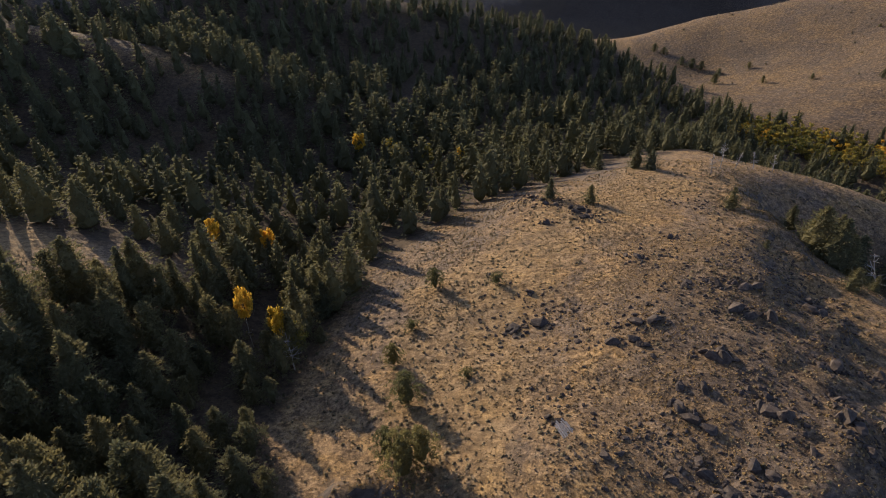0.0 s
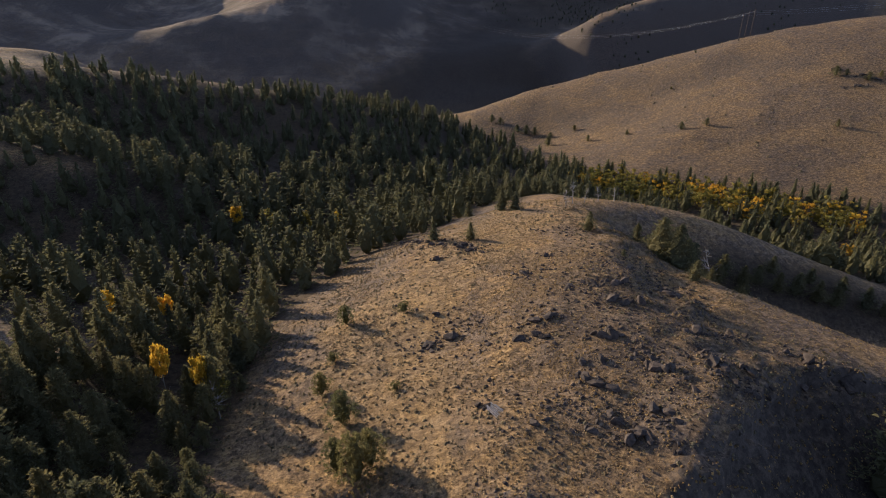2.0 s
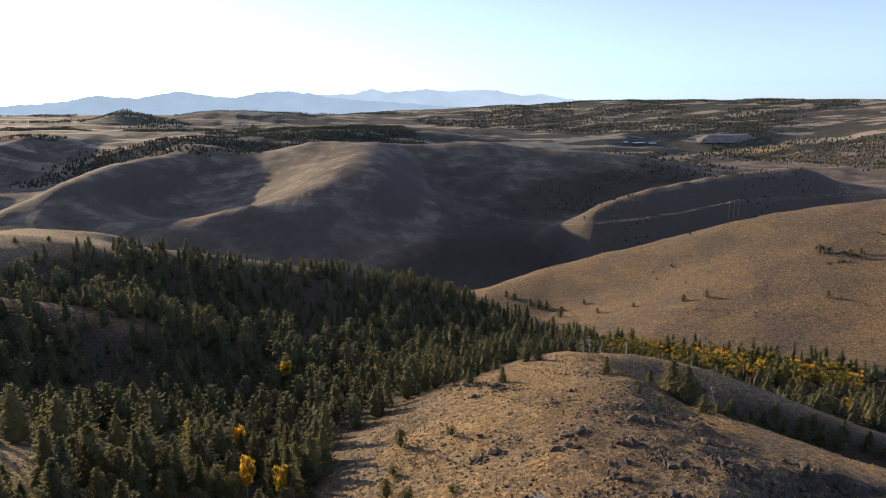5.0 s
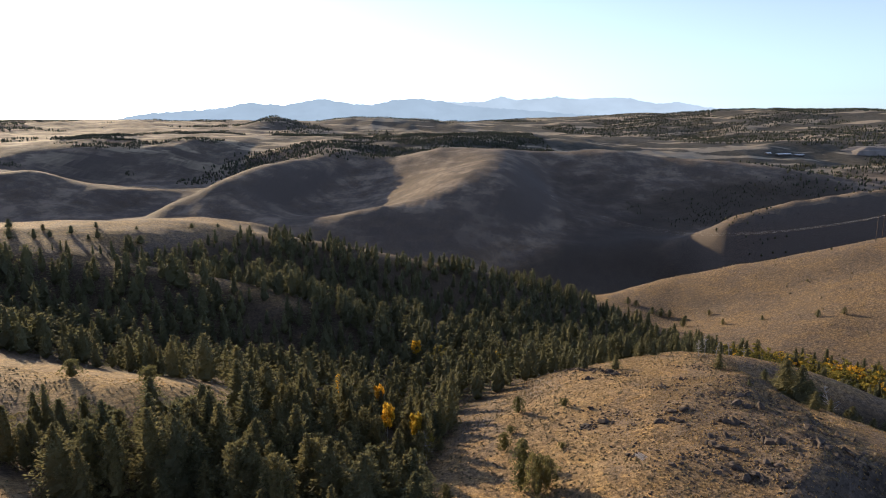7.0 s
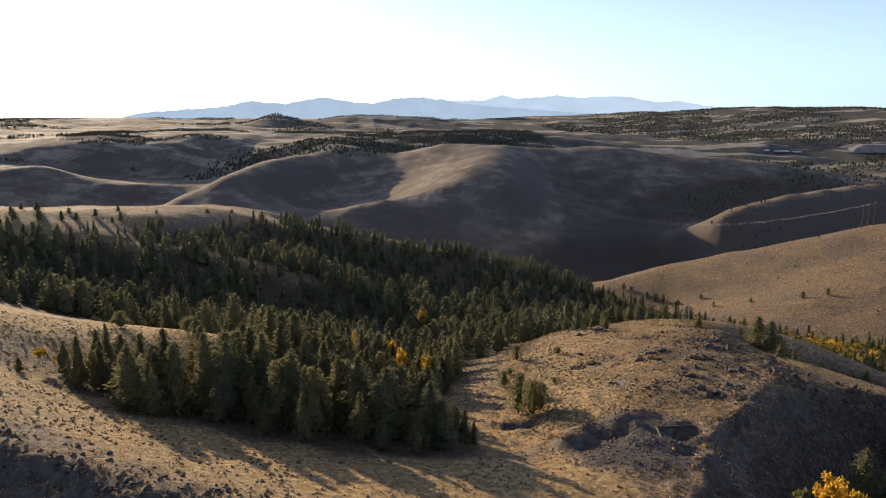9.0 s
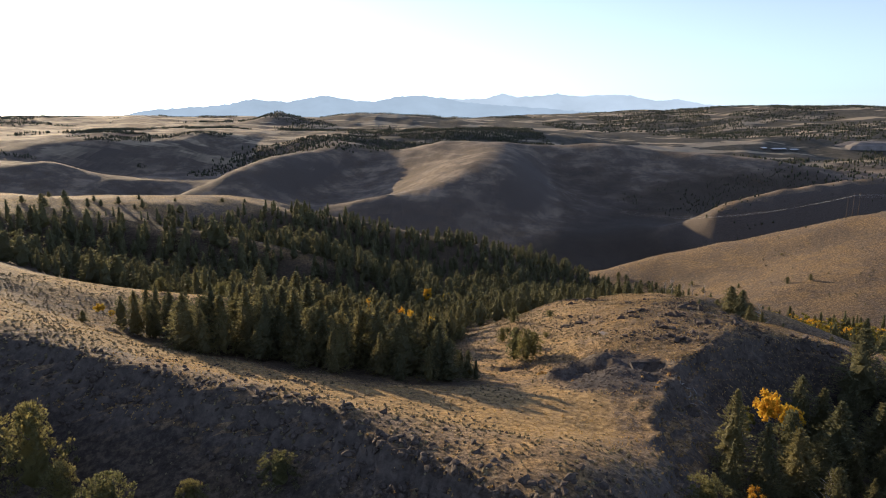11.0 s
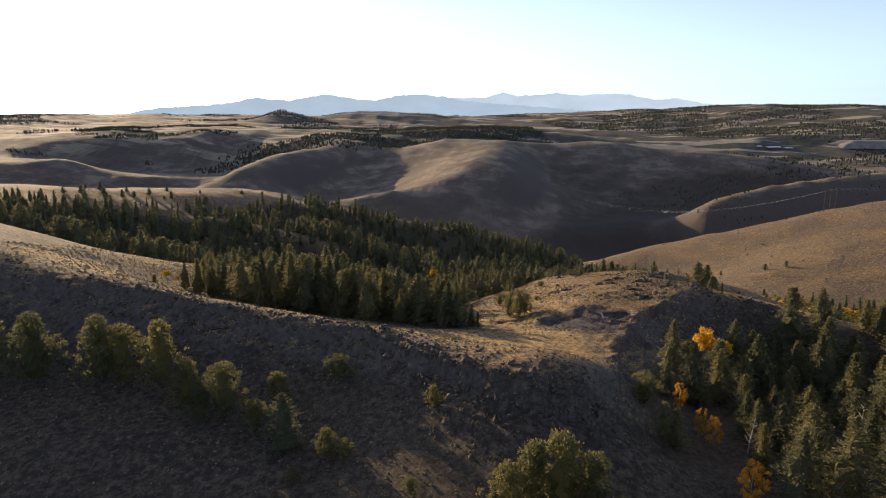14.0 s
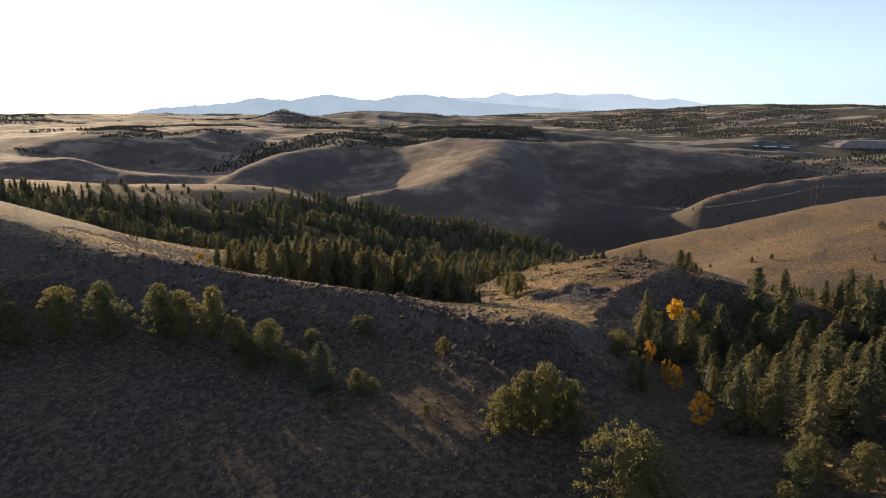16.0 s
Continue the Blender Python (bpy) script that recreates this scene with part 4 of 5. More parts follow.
# ---- rocks ----
def rock_mesh(seed, flat=0.7):
    r = np.random.default_rng(seed)
    bm = bmesh.new()
    p = r.normal(0, 1, (22, 3))
    p /= np.linalg.norm(p, axis=1)[:, None]
    p *= r.uniform(0.62, 1.12, 22)[:, None] * (1.0, r.uniform(0.6, 0.9), flat)
    for v in p:
        bm.verts.new(v)
    bmesh.ops.convex_hull(bm, input=bm.verts)
    bmesh.ops.delete(bm, geom=[v for v in bm.verts if not v.link_faces], context="VERTS")
    bmesh.ops.triangulate(bm, faces=bm.faces)
    me = bpy.data.meshes.new("boulder")
    bm.to_mesh(me)
    bm.free()
    me.materials.append(ROCK)
    return me


ROCKS = [rock_mesh(s, f) for s, f in ((1, 0.7), (2, 0.55), (3, 0.85), (4, 0.6), (5, 0.95), (6, 0.5), (7, 0.75))]
LEDGES = [(18, 147, 24, 130), (28, 128, 33, 117), (40, 86, 52, 84), (45, 77, 50, 74), (37, 68, 40, 64), (29, 58, 32, 53), (40, 61, 42, 52), (35, 48, 36, 42), (34, 101, 36, 95), (29, 77, 33, 75), (50, 58, 50, 51),
          (48, 49, 55, 46), (63, 87, 60, 79), (9, 79, 16, 83), (51, 65, 64, 63), (68, 60, 75, 51)]      # rock ribs that break the turf: ends in plan
OUTCROPS = [(20, 120), (45, 105), (26, 72), (30, 69), (21, 82), (18, 73), (34, 60), (32, 42), (22, 53), (19, 50), (18, 44), (25, 53), (30, 42), (34, 39), (14, 56), (16, 90), (29, 47), (43, 47), (67, 51), (54, 51), (16, 62), (25, 46)]
r = np.random.default_rng(17)


def boulder(x, y, s, group, label="angular dark brown lava boulder half sunk in dry grass"):
    me = ROCKS[int(r.integers(0, len(ROCKS)))]
    ob = new("boulder", me)
    tall = s * r.uniform(0.7, 1.15)
    ob.matrix_basis = pose(x, y, h1(x, y) + 0.12 * s, r.uniform(-15, 15), r.uniform(-15, 15), r.uniform(0, 360)) @ Matrix.Diagonal((s, s, tall, 1))
    return tagged(ob, label, "boulder", group)


knots = []          # where small stones gather
for ax_, ay_, bx_, by_ in LEDGES:
    n = int(4 + 0.75 * math.hypot(bx_ - ax_, by_ - ay_))
    for k in range(n):
        f = (k + r.random()) / n
        x, y = ax_ + (bx_ - ax_) * f + r.normal(0, 0.8), ay_ + (by_ - ay_) * f + r.normal(0, 0.8)
        knots.append((x, y))
        boulder(x, y, 0.42 + 1.35 * r.random() ** 1.7, "boulders on the knoll")
for ox, oy in OUTCROPS:
    for k in range(3):
        x, y = ox + r.normal(0, 1.1), oy + r.normal(0, 0.8)
        knots.append((x, y))
        boulder(x, y, 0.38 + 1.15 * r.random() ** 1.8, "boulders on the knoll")
rim = along([p for p in LINES["cliff_top"] if -150 < p[0] < 0], 1.0)
rim = [rim[int(i)] for i in np.linspace(0, len(rim) - 1, 84)]
for p in rim:
    boulder(p[0] + r.normal(0, 1.5), p[1] - 1.5 + r.normal(0, 2.2), 0.28 + 0.7 * r.random() ** 2, "boulders along the cliff", "dark lava block on the edge of the low cliff")


def scatter_rocks(name, x, y, s, label, material=ROCK):
    vs, fs, o = [], [], 0
    z = height(x, y)
    data = []
    for me in ROCKS:
        v = np.empty(len(me.vertices) * 3)
        me.vertices.foreach_get("co", v)
        data.append((v.reshape(-1, 3), np.array([tuple(p.vertices) for p in me.polygons])))
    for i in range(len(x)):
        v, f = data[i % len(data)]
        a = r.uniform(0, 6.283)
        c, d = math.cos(a), math.sin(a)
        vs.append(np.stack([x[i] + s[i] * (v[:, 0] * c - v[:, 1] * d), y[i] + s[i] * (v[:, 0] * d + v[:, 1] * c), z[i] + 0.1 * s[i] + s[i] * v[:, 2]], 1))
        fs.append(f + o)
        o += len(v)
    ob = new(name, mesh_from(name, np.concatenate(vs), np.concatenate(fs), material))
    return tagged(ob, label, "stones", kind="stuff")


# loose stones: thick on the rocky crown of the knoll, thin elsewhere; rubble down the cliff face
sx, sy = r.uniform(-10, 75, 9000), r.uniform(35, 140, 9000)
keep = r.random(9000) < np.clip(0.07 + 0.75 * fbm(sx, sy, 18, 3, 41) + 0.012 * (sx - 20), 0, 1) * inside([(5, 30), (35, 36), (60, 55), (72, 90), (60, 130), (15, 140), (5, 95)], sx, sy)
sx, sy = sx[keep], sy[keep]
edge = np.array(along(LINES["knoll_edge"], 0.25))
knots = np.repeat(np.array(knots), 8, 0)
sx, sy = np.r_[sx, knots[:, 0] + r.normal(0, 2.2, len(knots))], np.r_[sy, knots[:, 1] + r.normal(0, 1.8, len(knots))]
sx, sy = np.r_[sx, edge[:, 0] + r.normal(0.8, 2.4, len(edge))], np.r_[sy, edge[:, 1] + r.normal(0, 2.4, len(edge))]
scatter_rocks("loose_stones", sx, sy, 0.14 + 0.42 * r.random(len(sx)) ** 3 + 0.7 * (np.arange(len(sx)) >= len(sx) - len(edge)) * r.random(len(sx)) ** 2, "small dark stones strewn over the knoll")
f = r.random(60)
scatter_rocks("hillside_rocks", np.r_[326 + 11 * f[:30], 315 + 12 * f[30:45], 366 + 6 * f[45:]] + r.normal(0, 1, 60), np.r_[326 - 36 * f[:30], 303 - 6 * f[30:45], 318 - 18 * f[45:]] + r.normal(0, 1, 60), r.uniform(0.5, 1.7, 60), "dark rock ribs breaking the dry hillside")
t = r.random(1500)
cl = np.array(along([p for p in LINES["cliff_top"] if -165 < p[0]], 1.0))
i = (t * (len(cl) - 1)).astype(int)
scatter_rocks("cliff_rubble", cl[i, 0] + r.normal(0, 2.5, 1500), cl[i, 1] - 2 + r.normal(0, 4.0, 1500), 0.2 + 0.8 * r.random(1500) ** 2.5, "dark broken rock of the cliff face")
sx, sy = r.uniform(-150, -20, 2600), r.uniform(-20, 75, 2600)
keep = (fbm(sx, sy, 16, 3, 44) > 0.22) & inside([(-160, 30), (-160, 85), (-125, 62), (-90, 36), (-50, 14), (-15, -8), (-15, -30), (-60, -8), (-100, 6)], sx, sy)
scatter_rocks("meadow_stones", sx[keep], sy[keep], 0.12 + 0.4 * r.random(keep.sum()) ** 3, "dark stones in the dry meadow")
spur = np.array(along([(362, 746, 0), (387, 754, 0), (429, 759, 0), (517, 775, 0), (590, 790, 0)], 1.2))
scatter_rocks("spur_rocks", spur[:, 0] + r.normal(0, 3, len(spur)), spur[:, 1] - 2 + r.normal(0, 5, len(spur)), 0.6 + 1.9 * r.random(len(spur)) ** 2, "broken rock along the crest of the far spur")

a, d = r.uniform(0, 6.283, 1500), r.random(1500) ** 0.6
scatter_rocks("spoil_gravel", 8 + 15 * d * np.cos(a), 26 + 15 * d * np.sin(a), 0.10 + 0.30 * r.random(1500) ** 3, "grey-brown broken rock on the spoil heaps", GRAVEL)

# ---- brush and grass ----
def mound(seed, sides, wide, tall, n, size):
    """A low tuft: a ragged mound with a few sprays standing out of it, in triangles."""
    q = np.random.default_rng(seed)
    a = np.arange(sides) * 2 * math.pi / sides + q.uniform(-0.3, 0.3, sides)
    rr = wide * q.uniform(0.7, 1.25, sides)
    v = np.concatenate([np.stack([rr * np.cos(a), rr * np.sin(a), np.full(sides, -0.05)], 1), [(q.normal(0, 0.1 * wide), q.normal(0, 0.1 * wide), tall)]])
    f = [(k, (k + 1) % sides, sides) for k in range(sides)]
    o = q.normal(0, 1, (n, 3))
    o[:, 2] = np.abs(o[:, 2]) + 0.5
    o /= np.linalg.norm(o, axis=1)[:, None]
    w, g = sprays(o * (wide * 0.6, wide * 0.6, tall), o, size * q.uniform(0.7, 1.3, n), q, 0.3, 0.6)
    g = np.concatenate([g[:, (0, 1, 2)], g[:, (0, 2, 3)]])
    return joined([(v, np.array(f)), (w, g)])


SAGES = [mound(100 + s, 6, 0.44, 0.44, 3, 0.44) for s in range(5)]
TUFTS = [mound(110 + s, 5, 0.28, 0.26, 2, 0.34) for s in range(5)]
N = 190000
gx, gy = r.uniform(-160, 120, N), r.uniform(-110, 180, N)
shown = ~(inside(GROVE, gx, gy) | inside(FOREST, gx, gy) | inside(GULCH, gx, gy)) & (gy < 150 + 0.3 * gx) & inside([(-175, 110), (-175, -30), (-90, -110), (20, -110), (30, -40), (120, 20), (120, 120), (90, 180), (-20, 160), (-60, 100)], gx, gy)
shown &= ((gx - 9) / 15) ** 2 + ((gy - 26) / 12) ** 2 > 1 + 0.5 * vnoise(gx, gy, 5, 3)
thick = fbm(gx, gy, 22, 3, 51) + 0.5 * fbm(gx, gy, 6, 2, 57) - 0.5 * np.clip((-70 - gx) / 30, 0, 1) * (gy < 50)
basin = inside(BASIN, gx, gy)
sage = shown & (r.random(N) > 0.6 * basin * (gx < -62)) & (r.random(N) < np.clip(0.30 - 0.38 * thick, 0.04, 0.8))
many("sagebrush", np.c_[gx[sage], gy[sage], 0.30 + 0.75 * r.random(sage.sum()) ** 3], SAGES, SAGE, "low grey-brown sagebrush scattered over the slopes", "sagebrush", 93)
tuft = shown & ~sage & ~basin & (r.random(N) < np.clip(0.42 + 0.4 * thick, 0.1, 0.8))
many("grass_tufts", np.c_[gx[tuft], gy[tuft], r.uniform(0.35, 0.9, tuft.sum())], TUFTS, STRAW, "dry golden bunchgrass tufts", "grass", 94)

kx, ky = r.uniform(-10, 82, 70000), r.uniform(28, 165, 70000)
close = ~(inside(GROVE, kx, ky) | inside(FOREST, kx, ky)) & (ky < 150 + 0.3 * kx) & (beyond(LINES["knoll_edge"], kx, ky) < 0) & (r.random(70000) < 0.62 + 0.8 * fbm(kx, ky, 11, 3, 58))
close &= (kx > -8) & (((kx - 9) / 15) ** 2 + ((ky - 26) / 12) ** 2 > 1)
many("low_brush", np.c_[kx[close], ky[close], 0.22 + 0.34 * r.random(close.sum()) ** 2], [mound(140 + s, 5, 0.55, 0.62, 0, 0.3) for s in range(4)], BRUSH, "low dry brush and bunchgrass covering the knoll", "brush", 97)

hx, hy = scatter(HILLSIDE, 5.5, 9)
keep = (r.random(len(hx)) < np.clip(0.40 + 0.7 * fbm(hx, hy, 60, 3, 66), 0, 1)) & (hx < 480)
many("hillside_brush", np.c_[hx[keep], hy[keep], 0.7 + 1.6 * r.random(keep.sum()) ** 3], SAGES, SAGE, "dark scattered brush on the far hillside", "brush", 95)

gx, gy = np.array([-5.2, -6.0, -4.4, 13.5, 19.5, 21, 15.5, 14, -1, 24]), np.array([37.5, 36.2, 36.6, 21.5, 22, 20.5, 17, 14.5, 24.5, 30])
many("bunchgrass_clumps", np.c_[gx, gy, np.array([2.0, 1.7, 1.5, 1.2, 1.5, 1.3, 1.2, 1.1, 1.0, 1.0])], [mound(130 + s, 8, 0.42, 0.36, 26, 0.30) for s in range(3)], STRAW, "tall golden bunchgrass clumps beside the old diggings", "grass", 96)

# ---- trees that stand apart ----
L_FIR, L_PINE = "dark green young fir standing alone in dry grass", "olive green spreading pine on the open slope"
for x, y, h, k, w in ((24.5, 135, 5.5, 0, 1.2), (33, 129.7, 5, 1, 1.1), (-15.8, 156, 4.5, 3, 1.2), (52, 160, 7.5, 1, 1.1), (55, 156, 6, 3, 1.2), (63.2, 123.5, 5.5, 1, 1.1),
                      (45, 172, 6, 2, 1.2), (36, 176, 6.5, 0, 1.2), (87, 126, 11.5, 3, 1.1), (88.5, 119, 11.5, 1, 1.15), (83, 121, 11, 0, 1.15), (93, 128, 11, 0, 1.1), (97, 124, 10, 3, 1.1), (104, 121, 8, 2, 1.2), (109, 116, 7, 1, 1.2), (80, 127, 7, 4, 1.1), (74.9, 93.6, 5.0, 3, 1.2), (79.6, 94.2, 3.8, 2, 1.1), (83.8, 88.6, 2.6, 0, 1.2), (62.2, 103.5, 2.0, 1, 1.2), (82, 110, 9, 0, 1.1),
                      (79.4, 107.5, 11.5, 1, 1.15), (77.5, 112, 11.5, 3, 1.15), (84, 110, 10.5, 0, 1.15), (81, 117, 12, 4, 1.15), (88, 113, 10, 2, 1.0), (94, 115, 8, 3, 1.1), (108, 124, 7, 3, 1.2), (113, 121, 6, 1, 1.3), (118, 121, 6, 3, 1.3), (123, 118, 6.5, 0, 1.3), (125, 124, 5.5, 1, 1.3), (129, 117, 7, 3, 1.2), (134, 114, 7, 1, 1.2), (139, 112, 6.5, 0, 1.3), (136, 120, 5, 3, 1.3), (143, 115, 6.5, 1, 1.2), (148, 110, 7.5, 4, 1.2), (153, 107, 7, 3, 1.2), (19, -8, 16, 2, 0.85), (22, -13, 14, 0, 0.85), (46, 17, 15, 3, 0.85), (50.5, 16, 14, 1, 0.85), (-122.8, 59, 3.2, 3, 1.3), (16, 186, 6, 1, 1.2), (-24, 88, 4, 0, 1.2)):
    plant(FIRS[k], "fir_tree", x, y, h, L_FIR, "tree", "firs on open ground", 1.3 * w)
for x, y, h, k, w in ((-6.5, 52.5, 9, 0, 0.62), (-4.2, 54.2, 7, 2, 0.8), (-9, 56, 6.5, 2, 0.7), (-7, 66.5, 6.5, 2, 0.9), (-9.6, 76, 4.5, 2, 0.9), (-3, 97.4, 4.6, 2, 0.9), (8.7, 95, 2.2, 1, 1.2), (-6.8, 84.8, 1.9, 1, 1.2), (2.3, 69.7, 1.6, 1, 1.2),
                      # (-66, -27) and the next row: pines added to shade the basin
                      (-119, -14, 15.5, 2, 0.82), (-104.5, -16, 14.5, 2, 0.8), (-99, -17.5, 13, 2, 0.85), (-90.4, -20, 14.5, 2, 0.68), (-83, -27, 9.5, 2, 0.85), (-75, -31.5, 10.5, 0, 0.75), (-79, -33, 7, 2, 0.9), (-68, -37, 6, 0, 0.9), (-66, -27, 5.5, 2, 1.0),
                      (-132, -10, 14, 0, 0.8), (-142, -14, 12, 2, 1.0), (-152, -6, 15, 0, 0.8),
                      (-54, -46, 5.4, 2, 0.9), (-51, -46.5, 3.4, 0, 0.9), (-54.5, -24, 5.2, 1, 1.0), (-36, -38, 4, 2, 0.9), (-40, -58, 2.6, 0, 1.1), (-58.5, -52, 2.4, 0, 1.1),
                      (-18.5, -62.7, 13.5, 2, 0.85), (-14.2, -63.5, 11.5, 2, 0.8), (-26.2, -64, 9, 2, 0.95), (-22.5, -62, 11, 2, 0.8), (-9.5, -82.5, 14.8, 1, 0.82), (-6.5, -81, 12, 0, 0.85), (6.5, -26, 6.5, 1, 0.9), (17, -82, 8.5, 2, 1.0), (22, -78, 7.5, 0, 0.8), (13, -86, 6, 1, 0.8), (27, -83, 8, 2, 1.0), (-98, 97, 5, 1, 1.0), (-118, 99, 5, 0, 1.0)):
    plant(PINES[k], "pine_tree", x, y, h, L_PINE, "tree", "pines on open ground", 1.22 * w)
plant(FIRS[3], "fir_tree", -61.6, -43, 10.3, "pale olive pointed fir on the shaded slope", "tree", "firs on open ground", 1.25)
L_ASPEN = {"gold": "aspen with bright golden yellow autumn leaves", "rust": "aspen with orange autumn leaves at the gulch edge", "olive": "aspen with leaves turning yellow-green"}
for x, y, h, key, w in ((-37, 88, 14, "gold", 0.42), (-29.8, 83.6, 12.5, "gold", 0.48), (-28, 84.5, 8, "olive", 0.9), (-52, 118, 11, "gold", 0.5), (-41, 120, 11, "gold", 0.5), (-30, 198, 12.5, "gold", 0.6),
                        (-20, 200, 10, "olive", 1.0), (-8, 200, 9, "olive", 1.0), (4, 195, 9, "gold", 0.6), (-121.4, 65.3, 4.5, "gold", 1.2), (-118.5, 66, 3, "gold", 1.2),
                        (13.4, -55.6, 7, "rust", 0.85), (16.5, -35.5, 6, "rust", 0.7), (15.6, -31.6, 6, "rust", 0.55), (14.6, -24, 6.5, "rust", 0.6), (33, 6, 12.5, "gold", 0.72), (37.5, 6, 11, "gold", 0.75), (30, 9, 7, "olive", 0.8), (181, 150, 9, "gold", 1.0)):
    plant(ASPENS[key][int(abs(x)) % 2], "aspen_tree", x, y, h, L_ASPEN[key], "tree", "aspens", w)
ax, ay = scatter(ASPENS_AT, 5.0, 8, 2.0)
for i, (x, y) in enumerate(zip(ax, ay)):
    key = "gold" if (i * 0.618) % 1 < 0.16 else "olive"
    plant(FAR_ASPENS[key][i % 2], "aspen_tree", x, y, 5 + 3.5 * ((i * 0.377) % 1), L_ASPEN[key], "tree", "aspens along the creek", 1.25)
for x, y, h in ((322, 317, 7), (326, 313, 5), (331, 301, 6), (338, 300, 5), (224.5, 322.8, 6), (236, 315, 5.5), (163, 422, 8), (158, 428, 7), (168, 418, 7), (146, 452, 7), (151, 446, 6), (165, 385, 8), (185, 366, 5), (190, 398, 5),
                (284, 268, 5), (204, 350, 4), (175, 405, 5), (259, 392, 2.5), (300, 430, 2.5)):
    plant(BUSHY[int(x) % 3], "pine_tree", x, y, 0.9 * h, "small round dark pine on the bare far hillside", "tree", "pines on the far hillside", 1.7)

for x, y, h, w in ((-204, 296, 11, 1.2), (-208, 294, 8, 1.1), (-182, 298, 10, 1.4), (-187, 295, 9, 1.1), (-238, 275, 10, 1.2), (-231, 284, 11, 1.2), (-226, 290, 9, 1.3), (-247, 268, 10, 1.2), (-243, 283, 11, 1.1), (-253, 276, 12, 1.2), (-262, 272, 11, 1.3), (-220, 300, 9, 1.2),
                   (-172, 352, 7, 1.6), (-160, 366, 5, 1.5), (-192, 318, 4, 1.5), (-120, 388, 6, 1.4), (-112, 390, 5, 1.5), (-235, 300, 10, 1.2), (-250, 295, 11, 1.2), (-262, 300, 10, 1.3), (-215, 318, 7, 1.3)):
    plant(FAR_FIRS[int(-x) % 3], "fir_tree", x, y, (0.36 + 0.24 * ((x * 0.37) % 1)) * h, "dark fir on the bare sunlit crest", "tree", "firs on the crest", 1.7 * w)


def snag(x, y, h, seed, lean, label):
    """A dead tree: bare grey stem with broken limbs."""
    q = np.random.default_rng(seed)
    pts = np.array([(0, 0, -0.3), (lean * 0.3, 0, h * 0.35), (lean * 0.7, 0.1, h * 0.7), (lean, 0.1, h)])
    ps = [tube(pts, [0.15, 0.11, 0.07, 0.03], 6)]
    e = thing("dead_tree", x, y, h1(x, y), label, "dead tree", "dead trees", q.uniform(0, 360))
    part("trunk", mesh_from("trunk", *joined(ps), DEADWOOD, True), e)
    for k in range(22):
        f = q.uniform(0.25, 0.97)
        p = np.array([np.interp(f * h, pts[:, 2], pts[:, j]) for j in range(3)])
        a = k * 2.4
        d = np.array([math.cos(a), math.sin(a), q.uniform(-0.1, 0.7)]) * h * 0.32 * (1.2 - f)
        part("branch", mesh_from("branch", *tube([p, p + d * 0.55, p + d + (0, 0, 0.15)], [0.07, 0.05, 0.02], 4), DEADWOOD, True), e)
    return e


snag(84.5, 99.5, 10.5, 1, 4.2, "leaning grey dead tree with bare branches")
for x, y, h, seed, lean in ((74, 156, 7.5, 2, 0.6), (69, 150, 6, 3, -0.7), (79, 158, 5, 9, 0.8), (84, 158, 5, 10, -0.8), (89, 157, 4.5, 12, 0.7)):
    snag(x, y, h, seed, lean, "bare grey-brown dead tree on the knoll")
snag(31, -16, 9, 4, 0.5, "bare pale dead tree among the firs")
snag(22, -38, 7, 5, 0.7, "bare pale dead tree among the firs")
snag(44, -48, 8, 6, 1.8, "bare pale dead tree among the firs")
snag(46, -34, 9, 7, 1.2, "bare pale dead tree among the firs")
snag(-27.5, 80, 8, 8, 0.8, "bare pale dead tree among the firs")

# ---- the old diggings ----
def bar(a, b, w, d):
    """A squared timber from a to b, as (verts, quads)."""
    a, b = Vector(a), Vector(b)
    t = (b - a).normalized()
    s = t.cross(Vector((0.1, 0.2, 1))).normalized()
    u = s.cross(t)
    v = [p + s * i * w / 2 + u * j * d / 2 for p in (a, b) for i, j in ((-1, -1), (1, -1), (1, 1), (-1, 1))]
    return np.array([tuple(p) for p in v]), np.array([(0, 1, 5, 4), (1, 2, 6, 5), (2, 3, 7, 6), (3, 0, 4, 7), (3, 2, 1, 0), (4, 5, 6, 7)])


crib = thing("mine_crib", 17, 26, h1(17, 26), "weathered grey timber crib round an old pit", "crib")
zc, rim_z = h1(17, 26), h1(12.5, 27.5)
for (xa, ya), (xb, yb), n in (((-4.8, -5.5), (-3.4, 4.0), 4), ((-3.4, 4.0), (3.6, 4.4), 1), ((3.8, -5.2), (4.0, -2.2), 2)):
    za = zb = rim_z - zc
    for k in range(n):
        dz = 0.25 - 0.34 * k
        part("plank", mesh_from("plank", *bar((xa, ya, za + dz), (xb, yb, zb + dz + 0.05 * (k % 2)), 0.22, 0.30), TIMBER), crib)
for xa, ya in ((-4.9, -5.5), (-4.1, -0.8), (-3.5, 4.2), (0.2, 4.5), (3.8, 4.6), (3.7, -5.3), (4.1, -2.1)):
    zp = rim_z - zc - 0.5
    part("post", mesh_from("post", *bar((xa, ya, zp - 1.5), (xa + 0.1, ya, zp + 0.8), 0.24, 0.24), TIMBER), crib)
q = np.random.default_rng(23)
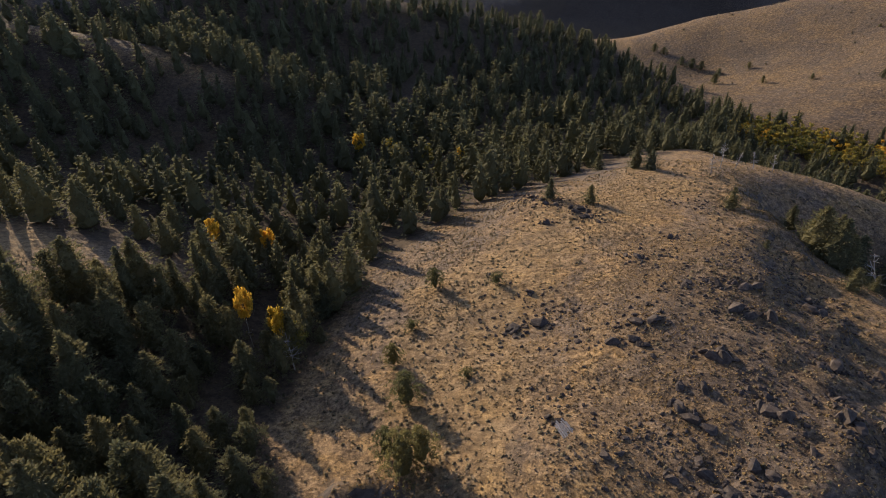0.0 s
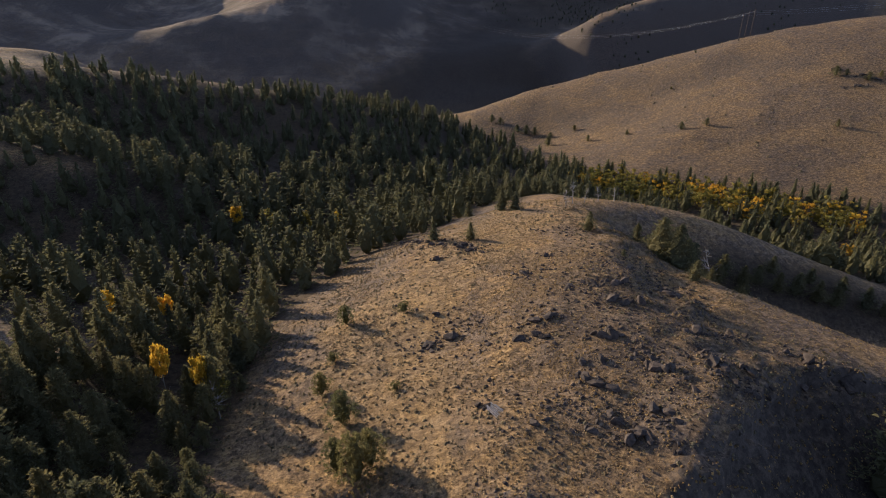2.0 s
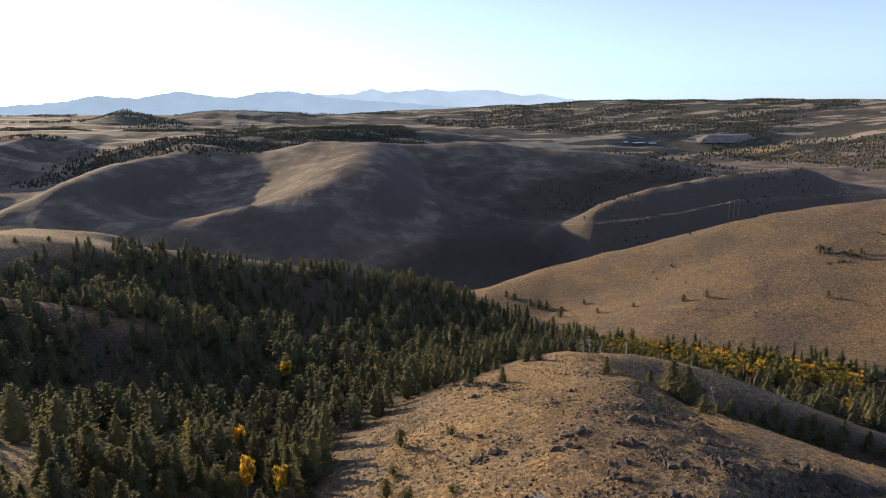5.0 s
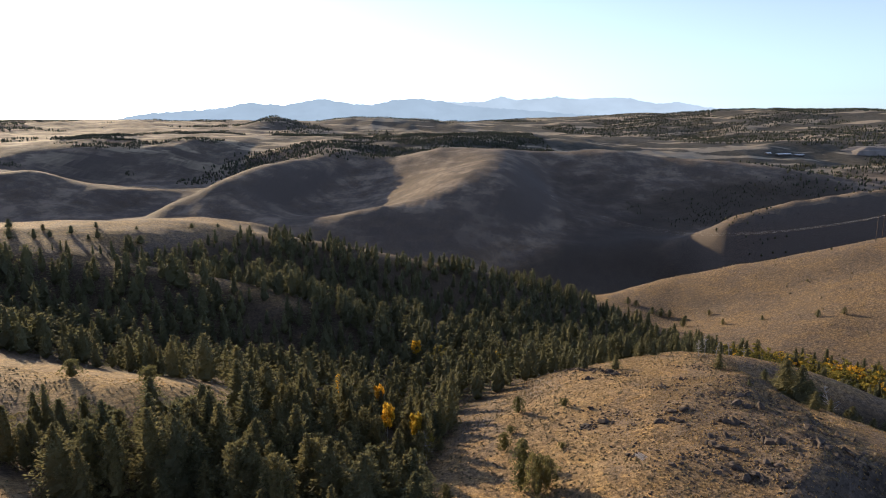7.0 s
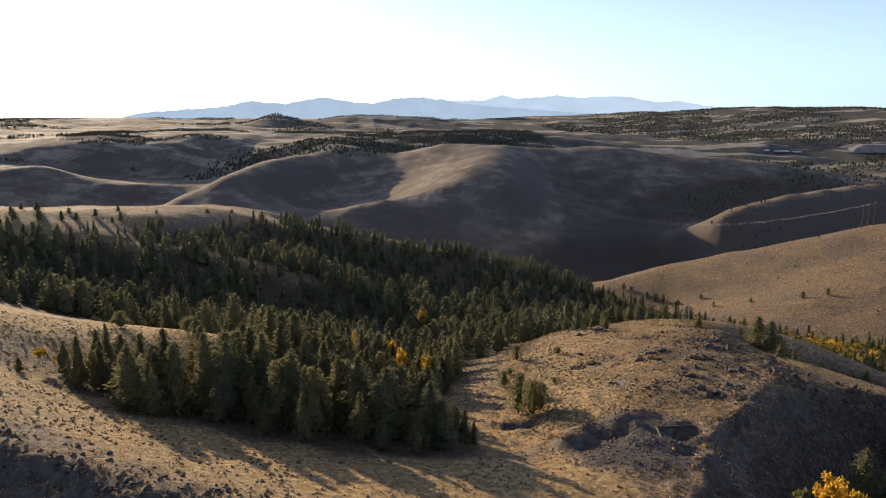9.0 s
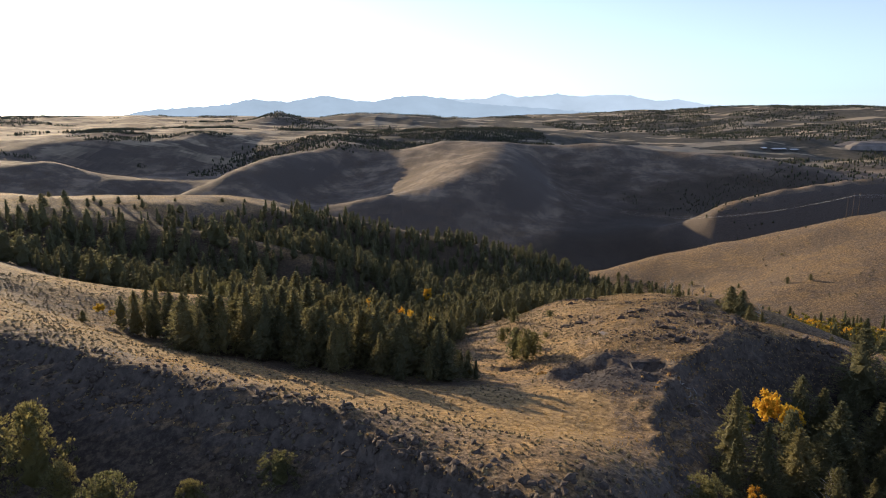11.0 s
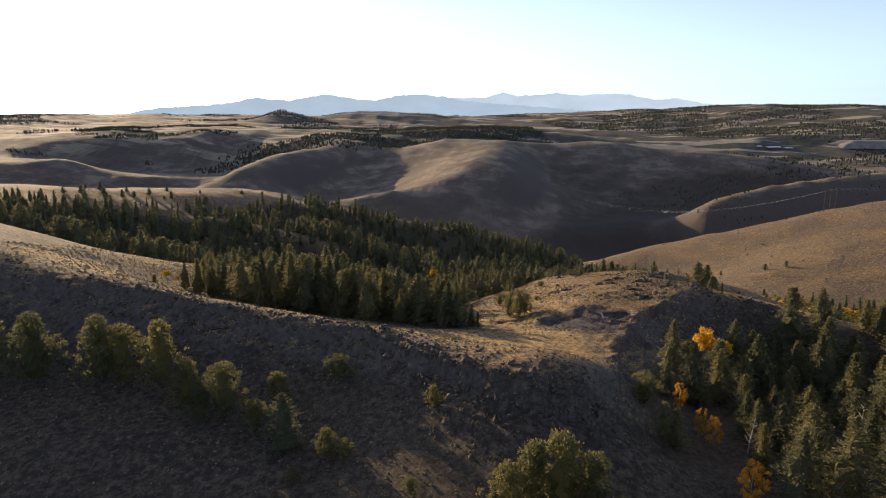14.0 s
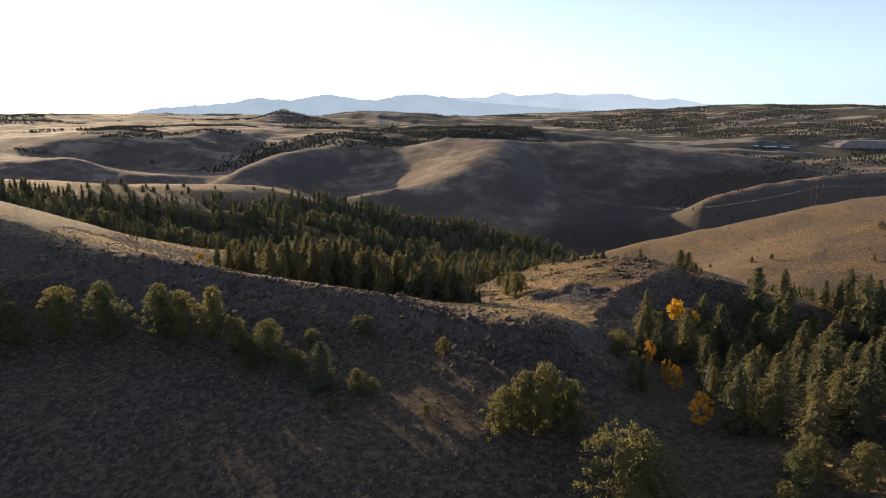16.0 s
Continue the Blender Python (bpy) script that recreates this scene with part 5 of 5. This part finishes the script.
for k in range(16):
    x, y = q.uniform(17, 25), q.uniform(13, 23)
    a, n = q.uniform(0, 3.1), q.uniform(0.8, 2.0)
    x2, y2 = x + n * math.cos(a), y + n * math.sin(a)
    ob = new("log", mesh_from("log", *tube([(0, 0, 0), ((x2 - x) / 2, (y2 - y) / 2, (h1(x2, y2) - h1(x, y)) / 2 + 0.05), (x2 - x, y2 - y, h1(x2, y2) - h1(x, y))], [0.12, 0.11, 0.07], 6), DEADWOOD))
    ob.matrix_basis = pose(x, y, h1(x, y) + 0.07)
    tagged(ob, "bleached grey log fallen below the diggings", "log", "fallen logs")
pile = thing("plank_pile", 14.7, 53.9, h1(14.7, 53.9), "heap of weathered grey planks on the grass", "planks", "", 25)
for k in range(7):
    part("plank", mesh_from("plank", *bar((-0.9 + 0.3 * k, -1.5 - 0.2 * (k % 2), 0.06 + 0.05 * (k % 3)), (-0.8 + 0.26 * k, 1.4 + 0.3 * (k % 3), 0.10 + 0.06 * (k % 2)), 0.22, 0.05), DEADWOOD), pile)

# ---- power line on the far hill ----
tops = []
for x, y in ((324.8, 416), (332.6, 420), (340.4, 424)):
    z = h1(x, y)
    e = thing("power_pole", x, y, z, "tall weathered wooden power pole on the hilltop", "power pole", "power poles")
    part("pole", mesh_from("pole", *tube([(0, 0, -1), (0, 0, 10), (0, 0, 20)], [0.30, 0.25, 0.19], 8), BARK, True), e)
    part("insulator", mesh_from("insulator", *tube([(0, 0, 18.2), (-0.2, 0.6, 17.9), (-0.3, 1.2, 17.7)], [0.10, 0.12, 0.09], 6), WIRE, True), e, "pale grey insulator string")
    part("crosspiece", mesh_from("crosspiece", *bar((-0.9, -0.5, 18.6), (0.9, 0.5, 18.6), 0.2, 0.2), TIMBER), e)
    tops.append((x, y, z + 18))
for k, (x, y, z) in enumerate(tops):
    for end, sag in (((165 + 7 * k, 948 + 4 * k, -20), 37), ((640 + 8 * k, 330 + 12 * k, 62), 8)):
        s = np.linspace(0, 1, 40)
        p = np.stack([x + (end[0] - x) * s, y + (end[1] - y) * s, z + (end[2] - z) * s - sag * 4 * s * (1 - s)], 1)
        ob = new("power_line", mesh_from("power_line", *tube(p - p[0], np.full(40, 0.022), 4), WIRE, True))
        ob.matrix_basis = pose(*p[0])
        tagged(ob, "thin grey power line strung across the valley", "power line", "power lines")

# ---- far flat: sheds and tailings bank ----
for x, y, w, d, hgt, t in ((1035, 1790, 44, 14, 5, 10), (1075, 1780, 26, 12, 5, 10), (995, 1800, 20, 10, 4, 25)):
    e = thing("shed", x, y, h1(x, y) - 1, "long low white-roofed shed on the far flat", "building", "far sheds", t)
    part("wall", mesh_from("wall", *bar((-w / 2, 0, hgt / 2), (w / 2, 0, hgt / 2), d, hgt), TIMBER), e)
    a, b, rz_ = w / 2 + 1, d / 2 + 1, hgt + 3
    v = [(-a, -b, hgt), (a, -b, hgt), (a, 0, rz_), (-a, 0, rz_), (-a, b, hgt), (a, b, hgt)]
    part("roof", mesh_from("roof", v, [(0, 1, 2, 3), (3, 2, 5, 4)], WHITE), e)
bx, by = 1360, 1830
v, f = [], []
for k, (rad, z) in enumerate(((1.0, -10), (0.86, 3), (0.80, 4), (0.62, 12), (0.0, 12))):
    for j in range(28):
        a = 2 * math.pi * j / 28
        wob = 1 + 0.10 * math.sin(3 * a + 1) + 0.05 * math.sin(7 * a)
        v.append((140 * rad * wob * math.cos(a), 70 * rad * wob * math.sin(a), z))
    if k:
        o = (k - 1) * 28
        f += [(o + j, o + (j + 1) % 28, o + 28 + (j + 1) % 28, o + 28 + j) for j in range(28)]
bank = new("tailings_bank", mesh_from("tailings_bank", v, f, SPOIL))
bank.matrix_basis = pose(bx, by, h1(bx, by))
tagged(bank, "flat-topped dark grey gravel bank on the far flat", "gravel bank", kind="structure")
